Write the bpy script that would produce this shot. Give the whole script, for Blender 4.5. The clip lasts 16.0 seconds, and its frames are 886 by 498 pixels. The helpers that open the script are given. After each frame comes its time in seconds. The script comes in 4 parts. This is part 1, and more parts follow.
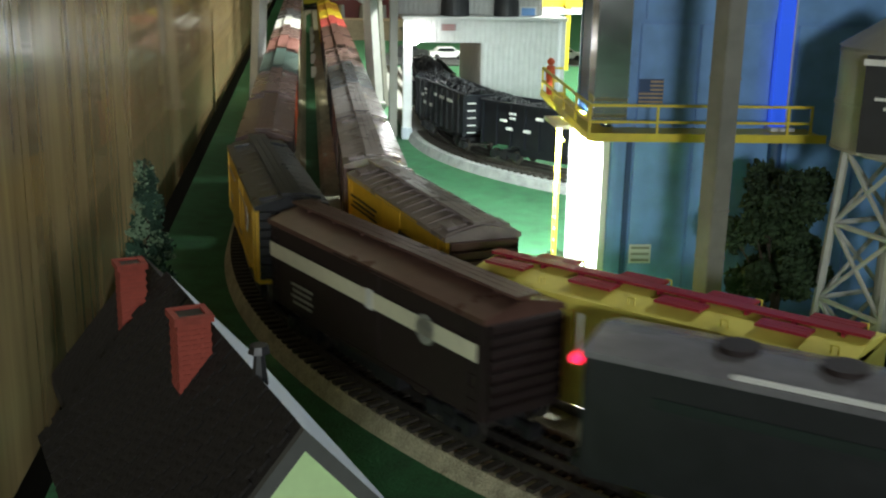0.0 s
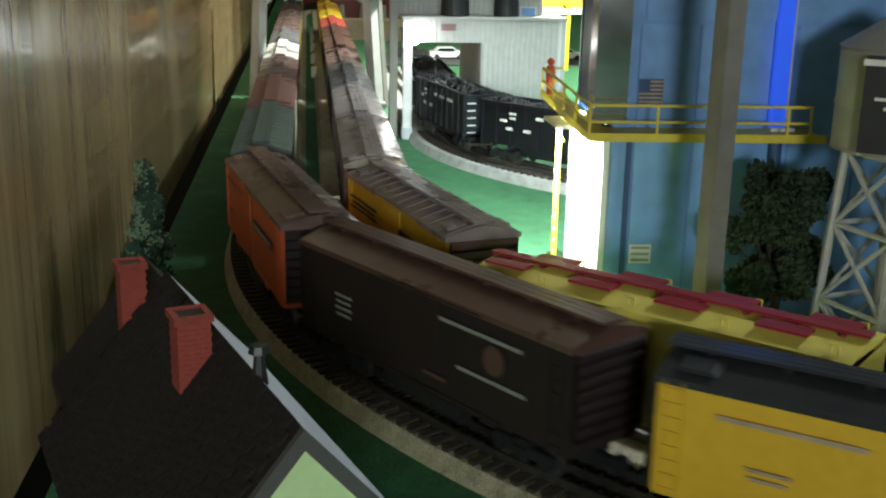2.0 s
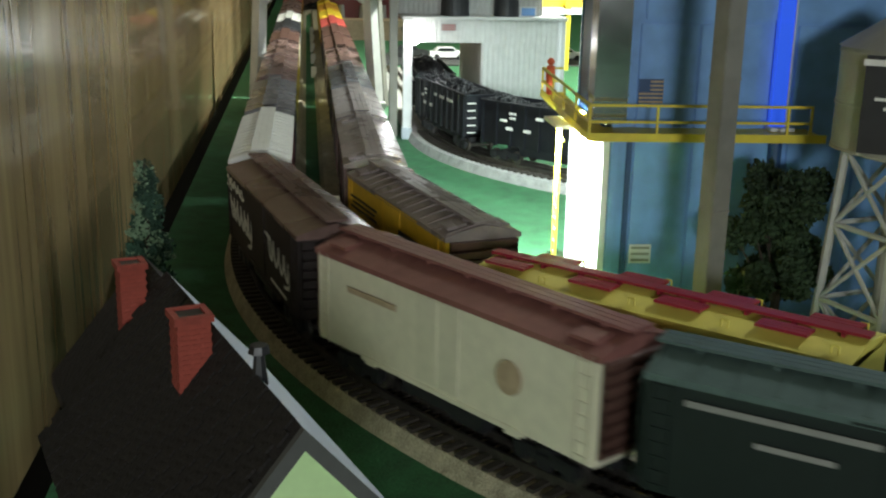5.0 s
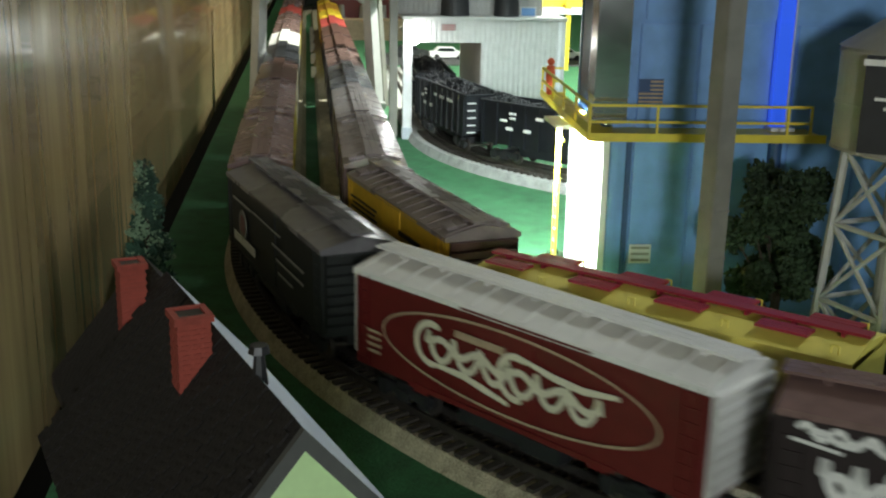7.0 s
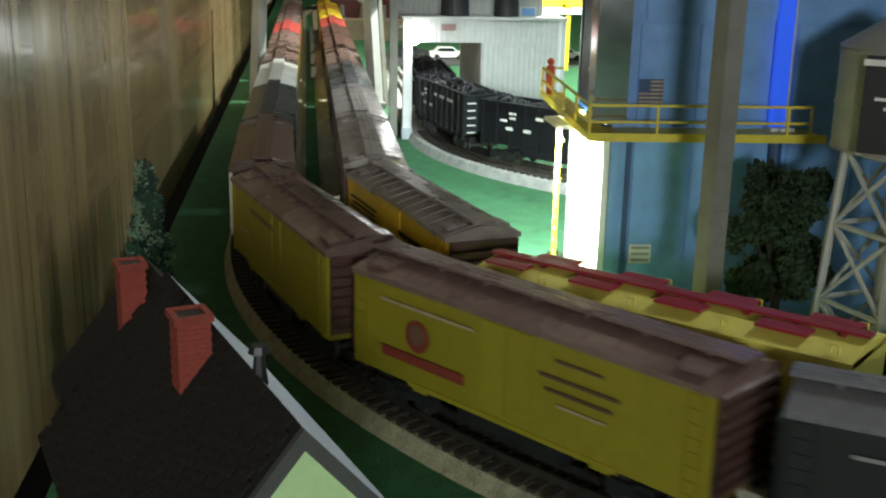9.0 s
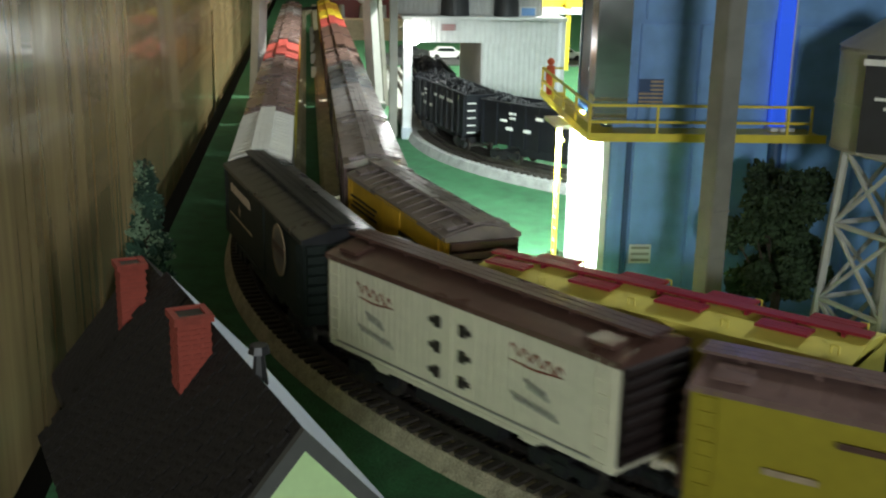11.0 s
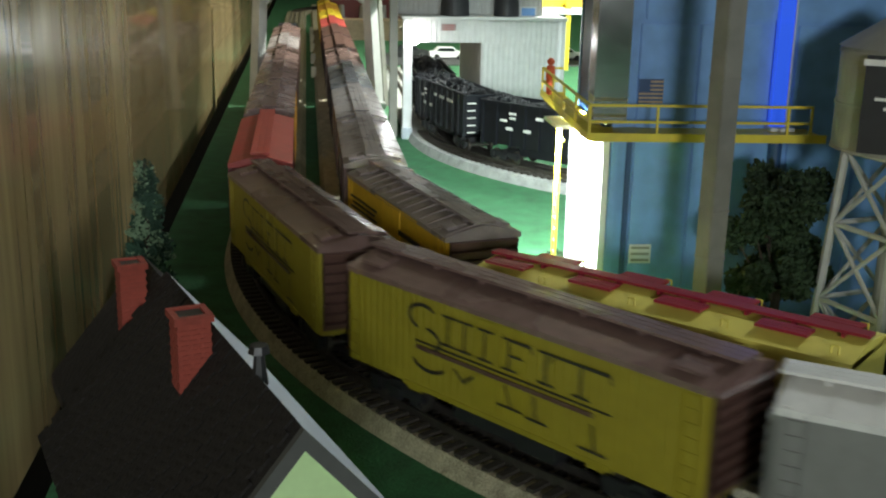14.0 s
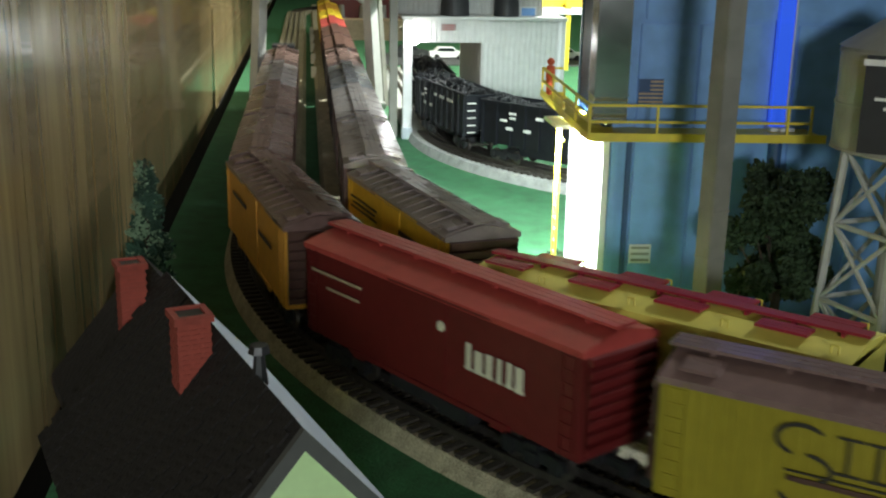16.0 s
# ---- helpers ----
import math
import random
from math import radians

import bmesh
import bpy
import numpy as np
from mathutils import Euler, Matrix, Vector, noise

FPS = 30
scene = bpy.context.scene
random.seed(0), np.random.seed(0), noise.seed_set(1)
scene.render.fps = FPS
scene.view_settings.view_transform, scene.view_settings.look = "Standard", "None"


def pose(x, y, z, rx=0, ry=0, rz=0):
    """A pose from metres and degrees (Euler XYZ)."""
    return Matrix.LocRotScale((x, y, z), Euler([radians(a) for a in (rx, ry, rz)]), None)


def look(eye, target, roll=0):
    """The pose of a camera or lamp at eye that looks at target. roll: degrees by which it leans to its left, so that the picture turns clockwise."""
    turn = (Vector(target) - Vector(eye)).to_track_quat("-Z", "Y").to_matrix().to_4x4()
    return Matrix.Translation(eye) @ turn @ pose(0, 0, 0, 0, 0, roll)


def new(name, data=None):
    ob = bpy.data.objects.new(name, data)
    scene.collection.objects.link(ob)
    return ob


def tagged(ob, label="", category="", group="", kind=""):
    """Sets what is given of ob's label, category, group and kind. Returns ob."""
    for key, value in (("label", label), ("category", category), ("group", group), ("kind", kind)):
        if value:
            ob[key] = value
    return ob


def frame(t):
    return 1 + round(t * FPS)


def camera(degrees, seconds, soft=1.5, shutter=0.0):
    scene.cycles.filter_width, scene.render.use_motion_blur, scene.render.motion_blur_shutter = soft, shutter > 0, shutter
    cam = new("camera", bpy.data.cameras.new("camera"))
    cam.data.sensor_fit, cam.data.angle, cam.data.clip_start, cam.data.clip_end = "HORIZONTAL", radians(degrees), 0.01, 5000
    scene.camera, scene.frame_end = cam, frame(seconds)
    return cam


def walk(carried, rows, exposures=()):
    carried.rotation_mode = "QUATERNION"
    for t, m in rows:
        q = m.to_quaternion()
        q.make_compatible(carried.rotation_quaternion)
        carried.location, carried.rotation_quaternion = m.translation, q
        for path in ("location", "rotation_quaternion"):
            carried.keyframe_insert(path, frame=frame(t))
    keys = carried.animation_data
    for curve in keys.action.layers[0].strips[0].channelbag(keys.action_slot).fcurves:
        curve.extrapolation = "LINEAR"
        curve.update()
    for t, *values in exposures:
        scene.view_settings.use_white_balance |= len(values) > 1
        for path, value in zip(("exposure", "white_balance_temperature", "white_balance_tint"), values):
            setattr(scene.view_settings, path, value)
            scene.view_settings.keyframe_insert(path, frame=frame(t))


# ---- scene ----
EYE = (0.0, 0.0, 0.3025)
cam = camera(43.81, 16.0, soft=2.2, shutter=0.5)
YAW, PITCH, ROLL = 7.113, 15.720, 1.163
AIM = (math.sin(radians(YAW)) * math.cos(radians(PITCH)), math.cos(radians(YAW)) * math.cos(radians(PITCH)), EYE[2] - math.sin(radians(PITCH)))
walk(cam, [(0.0, look(EYE, AIM, ROLL)), (16.0, look(EYE, AIM, ROLL))], [(0.0, 0.0), (16.0, 0.0)])

# ---- light ----
world = bpy.data.worlds.new("room_dark")
scene.world = world
world.use_nodes = True
world.node_tree.nodes["Background"].inputs[0].default_value = (0.5, 0.55, 0.6, 1)
world.node_tree.nodes["Background"].inputs[1].default_value = 0.001


def lamp(name, kind, m, power, colour, size=0.1, size_y=None, cone=None):
    data = bpy.data.lights.new(name, kind)
    data.energy, data.color = power, colour
    if kind == "AREA":
        data.shape, data.size, data.size_y = "RECTANGLE", size, size_y or size
    else:
        data.shadow_soft_size = size
    if cone:
        data.spot_size, data.spot_blend = radians(cone), 0.6
    ob = new(name, data)
    ob.matrix_world = m
    return ob


lamp("ceiling_tube_light", "AREA", look((2.5, 1.5, 2.14), (0.3, 1.2, 0)), 66.0, (0.9, 1.0, 1.0), 1.2, 0.25)
lamp("wall_tube_light", "AREA", look((0.02, -1.5, 0.47), (0.3, 0.8, 0.1)), 20.0, (0.93, 1.0, 1.0), 0.3, 0.2)
lamp("ceiling_tube_light", "AREA", look((1.0, 3.6, 2.14), (1.0, 3.6, 0)), 17.0, (0.97, 1.0, 0.72), 1.2, 0.25)
lamp("work_lamp_bulb", "SPOT", look((0.30, 1.22, 0.52), (0.33, 1.42, 0.0)), 17.0, (0.82, 1.0, 0.97), 0.012, cone=84)
lamp("catwalk_lamp_light", "AREA", look((0.209, 0.905, 0.152), (0.25, 0.92, 0.07)), 9.0, (0.86, 1.0, 0.98), 0.012, 0.05)
lamp("loader_bulb_light", "POINT", look((0.160, 1.62, 0.156), (0, 0, 0)), 0.06, (0.9, 1.0, 0.98), 0.004)
# added fill spot without a fixture, brightens the yard behind the loader
lamp("yard_lamp_bulb", "SPOT", look((0.58, 2.15, 0.75), (0.46, 2.25, 0.0)), 110.0, (0.92, 1.0, 0.9), 0.03, cone=110)


# ---- materials ----
def mat(name, colour, rough=0.6, metal=0.0, vary=0.25, scale=120.0, bump=0.15, stretch=(1, 1, 1), second=None, emit=0.0, coat=0.0):
    """Colour broken up at two scales of noise, with fine relief."""
    m = bpy.data.materials.new(name)
    m.use_nodes = True
    n, l = m.node_tree.nodes, m.node_tree.links
    b = n["Principled BSDF"]
    geo = n.new("ShaderNodeTexCoord")
    mp = n.new("ShaderNodeMapping")
    mp.inputs["Scale"].default_value = stretch
    l.new(geo.outputs["Object"], mp.inputs["Vector"])
    fine, broad = n.new("ShaderNodeTexNoise"), n.new("ShaderNodeTexNoise")
    fine.inputs["Scale"].default_value, fine.inputs["Detail"].default_value = scale, 6
    broad.inputs["Scale"].default_value, broad.inputs["Detail"].default_value = scale / 9, 4
    l.new(mp.outputs[0], fine.inputs["Vector"])
    l.new(mp.outputs[0], broad.inputs["Vector"])
    add = n.new("ShaderNodeMath")
    add.operation = "ADD"
    l.new(fine.outputs[0], add.inputs[0])
    l.new(broad.outputs[0], add.inputs[1])
    ramp = n.new("ShaderNodeValToRGB")
    half = n.new("ShaderNodeMath")
    half.operation = "MULTIPLY"
    half.inputs[1].default_value = 0.5
    l.new(add.outputs[0], half.inputs[0])
    l.new(half.outputs[0], ramp.inputs[0])
    low = second or tuple(c * (1 - vary) for c in colour)
    high = tuple(min(1, c * (1 + vary * 0.5)) for c in colour)
    ramp.color_ramp.elements[0].position, ramp.color_ramp.elements[1].position = 0.33, 0.66
    ramp.color_ramp.elements[0].color, ramp.color_ramp.elements[1].color = (*low, 1), (*high, 1)
    info, hue = n.new("ShaderNodeObjectInfo"), n.new("ShaderNodeHueSaturation")
    mr = n.new("ShaderNodeMapRange")
    mr.inputs["To Min"].default_value, mr.inputs["To Max"].default_value = 0.92, 1.06
    l.new(info.outputs["Random"], mr.inputs["Value"])
    l.new(mr.outputs[0], hue.inputs["Value"])
    l.new(ramp.outputs[0], hue.inputs["Color"])
    l.new(hue.outputs[0], b.inputs["Base Color"])
    rr = n.new("ShaderNodeMapRange")
    rr.inputs["To Min"].default_value, rr.inputs["To Max"].default_value = max(0.03, rough - 0.12), min(1, rough + 0.12)
    l.new(broad.outputs[0], rr.inputs["Value"])
    l.new(rr.outputs[0], b.inputs["Roughness"])
    b.inputs["Metallic"].default_value = metal
    b.inputs["Coat Weight"].default_value = coat
    if bump:
        bp = n.new("ShaderNodeBump")
        bp.inputs["Strength"].default_value, bp.inputs["Distance"].default_value = bump, 0.002
        l.new(fine.outputs[0], bp.inputs["Height"])
        l.new(bp.outputs[0], b.inputs["Normal"])
    if emit:
        b.inputs["Emission Color"].default_value = (*colour, 1)
        b.inputs["Emission Strength"].default_value = emit
    return m


M = {}
for row in (
    ("grass", (0.035, 0.15, 0.06), 0.95, 0, 0.5, 420, 0.9), ("ballast", (0.5, 0.44, 0.31), 0.95, 0, 0.5, 700, 1.0),
    ("light_ballast", (0.42, 0.42, 0.4), 0.95, 0, 0.4, 700, 1.0), ("tie", (0.04, 0.033, 0.025), 0.8, 0, 0.4, 300, 0.4),
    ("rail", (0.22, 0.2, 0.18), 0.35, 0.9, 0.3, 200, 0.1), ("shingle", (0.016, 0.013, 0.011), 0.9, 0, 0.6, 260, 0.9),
    ("brick", (0.33, 0.062, 0.04), 0.85, 0, 0.3, 260, 0.4), ("pale_green", (0.62, 0.85, 0.42), 0.7, 0, 0.08, 200, 0.1),
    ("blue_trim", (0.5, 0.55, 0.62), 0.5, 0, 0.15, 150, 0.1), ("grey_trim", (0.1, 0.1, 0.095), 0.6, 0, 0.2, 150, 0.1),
    ("corrugated", (0.52, 0.52, 0.5), 0.5, 0, 0.15, 90, 0.1), ("white_paint", (0.75, 0.75, 0.75), 0.5, 0, 0.1, 90, 0.1),
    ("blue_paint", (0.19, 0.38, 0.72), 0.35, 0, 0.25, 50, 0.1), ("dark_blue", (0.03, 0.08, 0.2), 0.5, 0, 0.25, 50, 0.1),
    ("yellow_paint", (0.75, 0.6, 0.05), 0.45, 0, 0.15, 90, 0.1), ("metal", (0.6, 0.6, 0.6), 0.18, 1.0, 0.2, 60, 0.05),
    ("post_grey", (0.26, 0.25, 0.22), 0.7, 0, 0.25, 70, 0.2), ("coal", (0.02, 0.02, 0.022), 0.45, 0, 0.5, 400, 0.8),
    ("black", (0.016, 0.016, 0.018), 0.5, 0, 0.4, 90, 0.1), ("hopper_black", (0.008, 0.009, 0.013), 0.45, 0, 0.4, 90, 0.1),
    ("needle", (0.03, 0.085, 0.05), 0.8, 0, 0.5, 90, 0.2), ("needle_tip", (0.24, 0.36, 0.22), 0.8, 0, 0.4, 90, 0.2),
    ("leaf", (0.026, 0.055, 0.018), 0.8, 0, 0.5, 90, 0.2), ("bark", (0.045, 0.033, 0.022), 0.9, 0, 0.4, 200, 0.5),
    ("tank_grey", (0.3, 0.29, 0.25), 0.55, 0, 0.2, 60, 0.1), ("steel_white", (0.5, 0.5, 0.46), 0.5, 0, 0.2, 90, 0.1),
    ("asphalt", (0.06, 0.06, 0.06), 0.9, 0, 0.3, 300, 0.5), ("glass_dark", (0.02, 0.02, 0.025), 0.1, 0, 0.2, 50, 0.0),
    ("tyre", (0.015, 0.015, 0.015), 0.8, 0, 0.3, 100, 0.1), ("plaster", (0.11, 0.105, 0.095), 0.9, 0, 0.1, 30, 0.1),
    # car paints
    # dark_brown is deepened by the shade on the near car sides
    ("brown", (0.11, 0.058, 0.046), 0.3, 0, 0.25, 110, 0.12), ("dark_brown", (0.018, 0.009, 0.008), 0.68, 0, 0.25, 110, 0.12),
    ("roof_brown", (0.2, 0.125, 0.11), 0.28, 0, 0.28, 110, 0.15), ("roof_grey", (0.31, 0.26, 0.25), 0.28, 0, 0.25, 110, 0.15),
    # the second grey is lightened: the sheen on dark roofs is in its colour
    ("roof_black", (0.035, 0.036, 0.04), 0.3, 0, 0.25, 110, 0.12), ("roof_sheen_grey", (0.19, 0.18, 0.19), 0.27, 0, 0.25, 110, 0.12),
    ("car_yellow", (0.72, 0.44, 0.03), 0.5, 0, 0.15, 110, 0.1), ("lemon", (0.32, 0.26, 0.018), 0.5, 0, 0.15, 110, 0.1),
    ("orange", (0.5, 0.088, 0.02), 0.5, 0, 0.18, 110, 0.1), ("amber", (0.62, 0.3, 0.03), 0.5, 0, 0.18, 110, 0.1),
    # green and slate hold the car sides' shade in their colour, unlike the roofs
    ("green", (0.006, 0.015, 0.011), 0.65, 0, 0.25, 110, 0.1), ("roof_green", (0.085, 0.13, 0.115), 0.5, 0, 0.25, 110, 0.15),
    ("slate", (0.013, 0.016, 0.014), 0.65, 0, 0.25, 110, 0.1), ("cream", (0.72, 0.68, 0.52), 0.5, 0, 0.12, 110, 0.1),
    # red is darkened for shaded sides, roof_red is the lit tone of that paint
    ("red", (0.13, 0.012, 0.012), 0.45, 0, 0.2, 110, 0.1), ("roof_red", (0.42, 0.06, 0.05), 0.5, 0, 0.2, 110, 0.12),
    # silver is lowered so that its grey includes shading on the side
    ("silver", (0.27, 0.27, 0.25), 0.4, 0.1, 0.15, 110, 0.1), ("white", (0.75, 0.74, 0.7), 0.45, 0, 0.1, 110, 0.1),
    ("ink", (0.03, 0.025, 0.02), 0.6, 0, 0.3, 110, 0), ("grey_ink", (0.3, 0.3, 0.27), 0.6, 0, 0.2, 110, 0), ("red_ink", (0.26, 0.04, 0.03), 0.6, 0, 0.2, 110, 0),
    ("tan_ink", (0.45, 0.34, 0.22), 0.6, 0, 0.3, 110, 0), ("maroon", (0.28, 0.015, 0.03), 0.45, 0, 0.2, 110, 0.1), ("hopper_yellow", (0.72, 0.62, 0.12), 0.5, 0, 0.12, 110, 0.1),
    ("figure_red", (0.7, 0.12, 0.05), 0.7, 0, 0.1, 90, 0), ("bright_yellow", (0.85, 0.6, 0.04), 0.5, 0, 0.1, 90, 0),
):
    M[row[0]] = mat(*row)
M["wood"] = mat("wood", (0.32, 0.235, 0.115), 0.24, 0, 0.5, 15, 0.08, (3, 4, 0.25), second=(0.16, 0.112, 0.056), coat=0.3)
M["led"] = mat("led", (1, 1, 1), 0.4, 0, 0, 10, 0, emit=60)
M["red_led"] = mat("red_led", (1, 0.015, 0.06), 0.4, 0, 0, 10, 0, emit=4)
M["blue_glow"] = mat("blue_glow", (0.03, 0.12, 0.9), 0.3, 0, 0.1, 10, 0, emit=0.5)


# ---- shapes ----
def boxes(*rows, bevel=0.0):
    """One bmesh of boxes (cx, cy, cz, sx, sy, sz)."""
    bm = bmesh.new()
    for cx, cy, cz, sx, sy, sz in rows:
        bmesh.ops.create_cube(bm, size=1, matrix=Matrix.LocRotScale((cx, cy, cz), None, (sx, sy, sz)))
    if bevel:
        bmesh.ops.bevel(bm, geom=bm.edges[:], offset=bevel, segments=2, affect="EDGES")
    return bm


def rod(bm, a, b, r, r2=None, n=8):
    a, b = Vector(a), Vector(b)
    q = (b - a).to_track_quat("Z", "Y")
    bmesh.ops.create_cone(bm, cap_ends=True, segments=n, radius1=r, radius2=r if r2 is None else r2, depth=(b - a).length,
                          matrix=Matrix.LocRotScale((a + b) / 2, q, None))
    return bm


def rods(*rows, n=8):
    bm = bmesh.new()
    for row in rows:
        rod(bm, *row, n=n)
    return bm


def prism(profile, x0, x1, axis="x"):
    """A closed outline of (y, z) drawn out along x."""
    bm = bmesh.new()
    a = [bm.verts.new((x0, y, z)) for y, z in profile]
    b = [bm.verts.new((x1, y, z)) for y, z in profile]
    bm.faces.new(a[::-1])
    bm.faces.new(b)
    k = len(profile)
    for i in range(k):
        bm.faces.new((a[i], a[(i + 1) % k], b[(i + 1) % k], b[i]))
    bmesh.ops.recalc_face_normals(bm, faces=bm.faces[:])
    return bm


def extrude(outline, axis, a, b):
    """A closed outline drawn out along an axis from a to b."""
    put = {"x": lambda p, q, k: (k, p, q), "y": lambda p, q, k: (p, k, q), "z": lambda p, q, k: (p, q, k)}[axis]
    bm = bmesh.new()
    u = [bm.verts.new(put(p, q, a)) for p, q in outline]
    v = [bm.verts.new(put(p, q, b)) for p, q in outline]
    bm.faces.new(u)
    bm.faces.new(v[::-1])
    k = len(outline)
    for i in range(k):
        bm.faces.new((u[i], v[i], v[(i + 1) % k], u[(i + 1) % k]))
    bmesh.ops.triangulate(bm, faces=[f for f in bm.faces if len(f.verts) > 4])
    bmesh.ops.recalc_face_normals(bm, faces=bm.faces[:])
    return bm


def ribbed(a0, a1, count, depth, back, fill=0.5):
    """The outline of a ribbed sheet: flat at back, ribs proud by depth at the front (lower second value)."""
    w = (a1 - a0) / count
    pts = [(a0, 0.0)]
    for i in range(count):
        m = a0 + w * (i + 0.5)
        pts += [(m - w * fill / 2 - w * 0.08, 0.0), (m - w * fill / 2, -depth), (m + w * fill / 2, -depth), (m + w * fill / 2 + w * 0.08, 0.0)]
    return pts + [(a1, 0.0), (a1, back), (a0, back)]


def strokes(lines, width):
    """Flat brush strokes in the x-z plane, one mesh."""
    bm = bmesh.new()
    for line in lines:
        last = None
        for i, (x, z) in enumerate(line):
            p0, p1 = line[max(0, i - 1)], line[min(len(line) - 1, i + 1)]
            d = Vector((p1[0] - p0[0], p1[1] - p0[1]))
            d = d.normalized() if d.length else Vector((1, 0))
            w = width * (0.6 if i in (0, len(line) - 1) else 1.0) / 2
            row = (bm.verts.new((x - d.y * w, 0, z + d.x * w)), bm.verts.new((x + d.y * w, 0, z - d.x * w)))
            if last:
                bm.faces.new((last[0], last[1], row[1], row[0]))
            last = row
    bmesh.ops.recalc_face_normals(bm, faces=bm.faces[:])
    return bm


def arc(cx, cz, rx, rz, a0, a1, n=12):
    return [(cx + rx * math.cos(radians(a0 + (a1 - a0) * i / n)), cz + rz * math.sin(radians(a0 + (a1 - a0) * i / n))) for i in range(n + 1)]


def smooth_part(ob):
    for f in ob.data.polygons:
        f.use_smooth = True
    return ob


KEPT = {}


def part(name, bm, material, parent=None, label="", key=None):
    """One mesh object under a thing; a key shares the mesh between alike pieces."""
    if key and key in KEPT:
        me = KEPT[key]
    else:
        me = bpy.data.meshes.new(name)
        bm = bm() if callable(bm) else bm
        bm.to_mesh(me)
        bm.free()
        me.materials.append(None)
        if key:
            KEPT[key] = me
    ob = new(name, me)
    ob.material_slots[0].link = "OBJECT"
    ob.material_slots[0].material = M[material]
    ob.parent = parent
    if label:
        ob["label"] = label
    return ob


def thing(name, label, category, group="", m=None):
    ob = new(name)
    ob.empty_display_size = 0.02
    if m:
        ob.matrix_world = m
    return tagged(ob, label, category, group)


def setting(name, bm, material, label, category=""):
    return tagged(part(name, bm, material), label, category or name.split("_")[0], "", "structure")


# ---- tracks ----
TOP = 0.018
RL, XL, YL = 0.84, -0.046, 1.085
FAR = 4.45


def left_line(s):
    """The outer track: from the far bend down the straight, round the near bend, and away. s = 3 is where the near bend starts."""
    straight = FAR - YL
    if s < 3.0 - straight:
        d = 3.0 - straight - s
        a = d / 0.6
        if a < math.pi / 2:
            return Vector((XL + 0.6 * (1 - math.cos(a)), FAR + 0.6 * math.sin(a), TOP))
        return Vector((XL + 0.6 + d - 0.6 * math.pi / 2, FAR + 0.6, TOP))
    if s < 3.0:
        return Vector((XL, YL + 3.0 - s, TOP))
    a = (s - 3.0) / RL
    if a < math.pi / 2:
        return Vector((XL + RL * (1 - math.cos(a)), YL - RL * math.sin(a), TOP))
    return Vector((XL + RL + s - 3.0 - RL * math.pi / 2, YL - RL, TOP))


RR, XR, YR = 0.685, 0.060, 1.03


def right_line(s):
    if s < 3.0:
        return Vector((XR, YR + 3.0 - s, TOP))
    a = (s - 3.0) / RR
    if a < math.pi / 2:
        return Vector((XR + RR * (1 - math.cos(a)), YR - RR * math.sin(a), TOP))
    return Vector((XR + RR + s - 3.0 - RR * math.pi / 2, YR - RR, TOP))


CH, RH = (0.72, 1.70), 0.52


def hopper_line(s):
    """The inner track: under the loader and round to the right."""
    if s < 0:
        return Vector((CH[0] - RH, CH[1] - s, TOP))
    a = s / RH
    return Vector((CH[0] - RH * math.cos(a), CH[1] - RH * math.sin(a), TOP))


def sweep(line, s0, s1, step, profile):
    """A strip with the outline (offset, z) along a line."""
    bm = bmesh.new()
    last = None
    s = s0
    while s <= s1 + 1e-6:
        c = line(s)
        h = (line(s + 0.004) - line(s - 0.004)).normalized()
        nrm = Vector((h.y, -h.x, 0))
        row = [bm.verts.new((c.x + nrm.x * o, c.y + nrm.y * o, z)) for o, z in profile]
        if last:
            for i in range(len(row) - 1):
                bm.faces.new((last[i], last[i + 1], row[i + 1], row[i]))
        last = row
        s += step
    bmesh.ops.recalc_face_normals(bm, faces=bm.faces[:])
    return bm


def place_on(line, s, b=0.088):
    f, r = line(s + b), line(s - b)
    h = f - r
    return Matrix.LocRotScale((f + r) / 2, Euler((0, 0, math.atan2(h.y, h.x))), None)


def track(line, s0, s1, ballast, near0, near1, name, wide=0.048):
    bed = setting(name, sweep(line, s0, s1, 0.03, [(-0.042, -0.002), (-0.034, 0.0112), (wide - 0.006, 0.0112), (wide, -0.002)]), ballast, "granular roadbed under model railway track", "track")
    for o, nm in ((-0.0165, "rail"), (0, "rail"), (0.0165, "rail")):
        part(nm, sweep(line, s0, s1, 0.03, [(o - 0.0012, 0.011), (o - 0.0012, TOP), (o + 0.0012, TOP), (o + 0.0012, 0.011)]), "rail", bed)
    s = near0
    while s < near1:
        t = part("tie", lambda: boxes((0, 0, 0.0105, 0.0052, 0.064, 0.006)), "tie", bed, key="tie")
        m = place_on(line, s, 0.004)
        m.translation.z = 0
        t.matrix_basis = m
        s += 0.0108
    return bed


# ---- room ----
setting("ground", boxes((3.136, 3.2, -0.02, 6.568, 9.4, 0.04)), "grass", "layout table covered with green grass mat", "ground")
setting("floor", boxes((3.0, 3.2, -0.93, 7.0, 9.8, 0.05)), "plaster", "plain room floor below the layout table")
setting("ceiling", boxes((3.0, 3.2, 2.2, 7.0, 9.8, 0.05)), "plaster", "plain room ceiling")
# near-black backing paints the shade in the gap between table and panels
wall = setting("wall_west", boxes((-0.206, 3.2, 0.6, 0.05, 9.8, 3.1)), "tie", "brown wood-grain panelled wall", "wall")
y = -0.6
i = 0
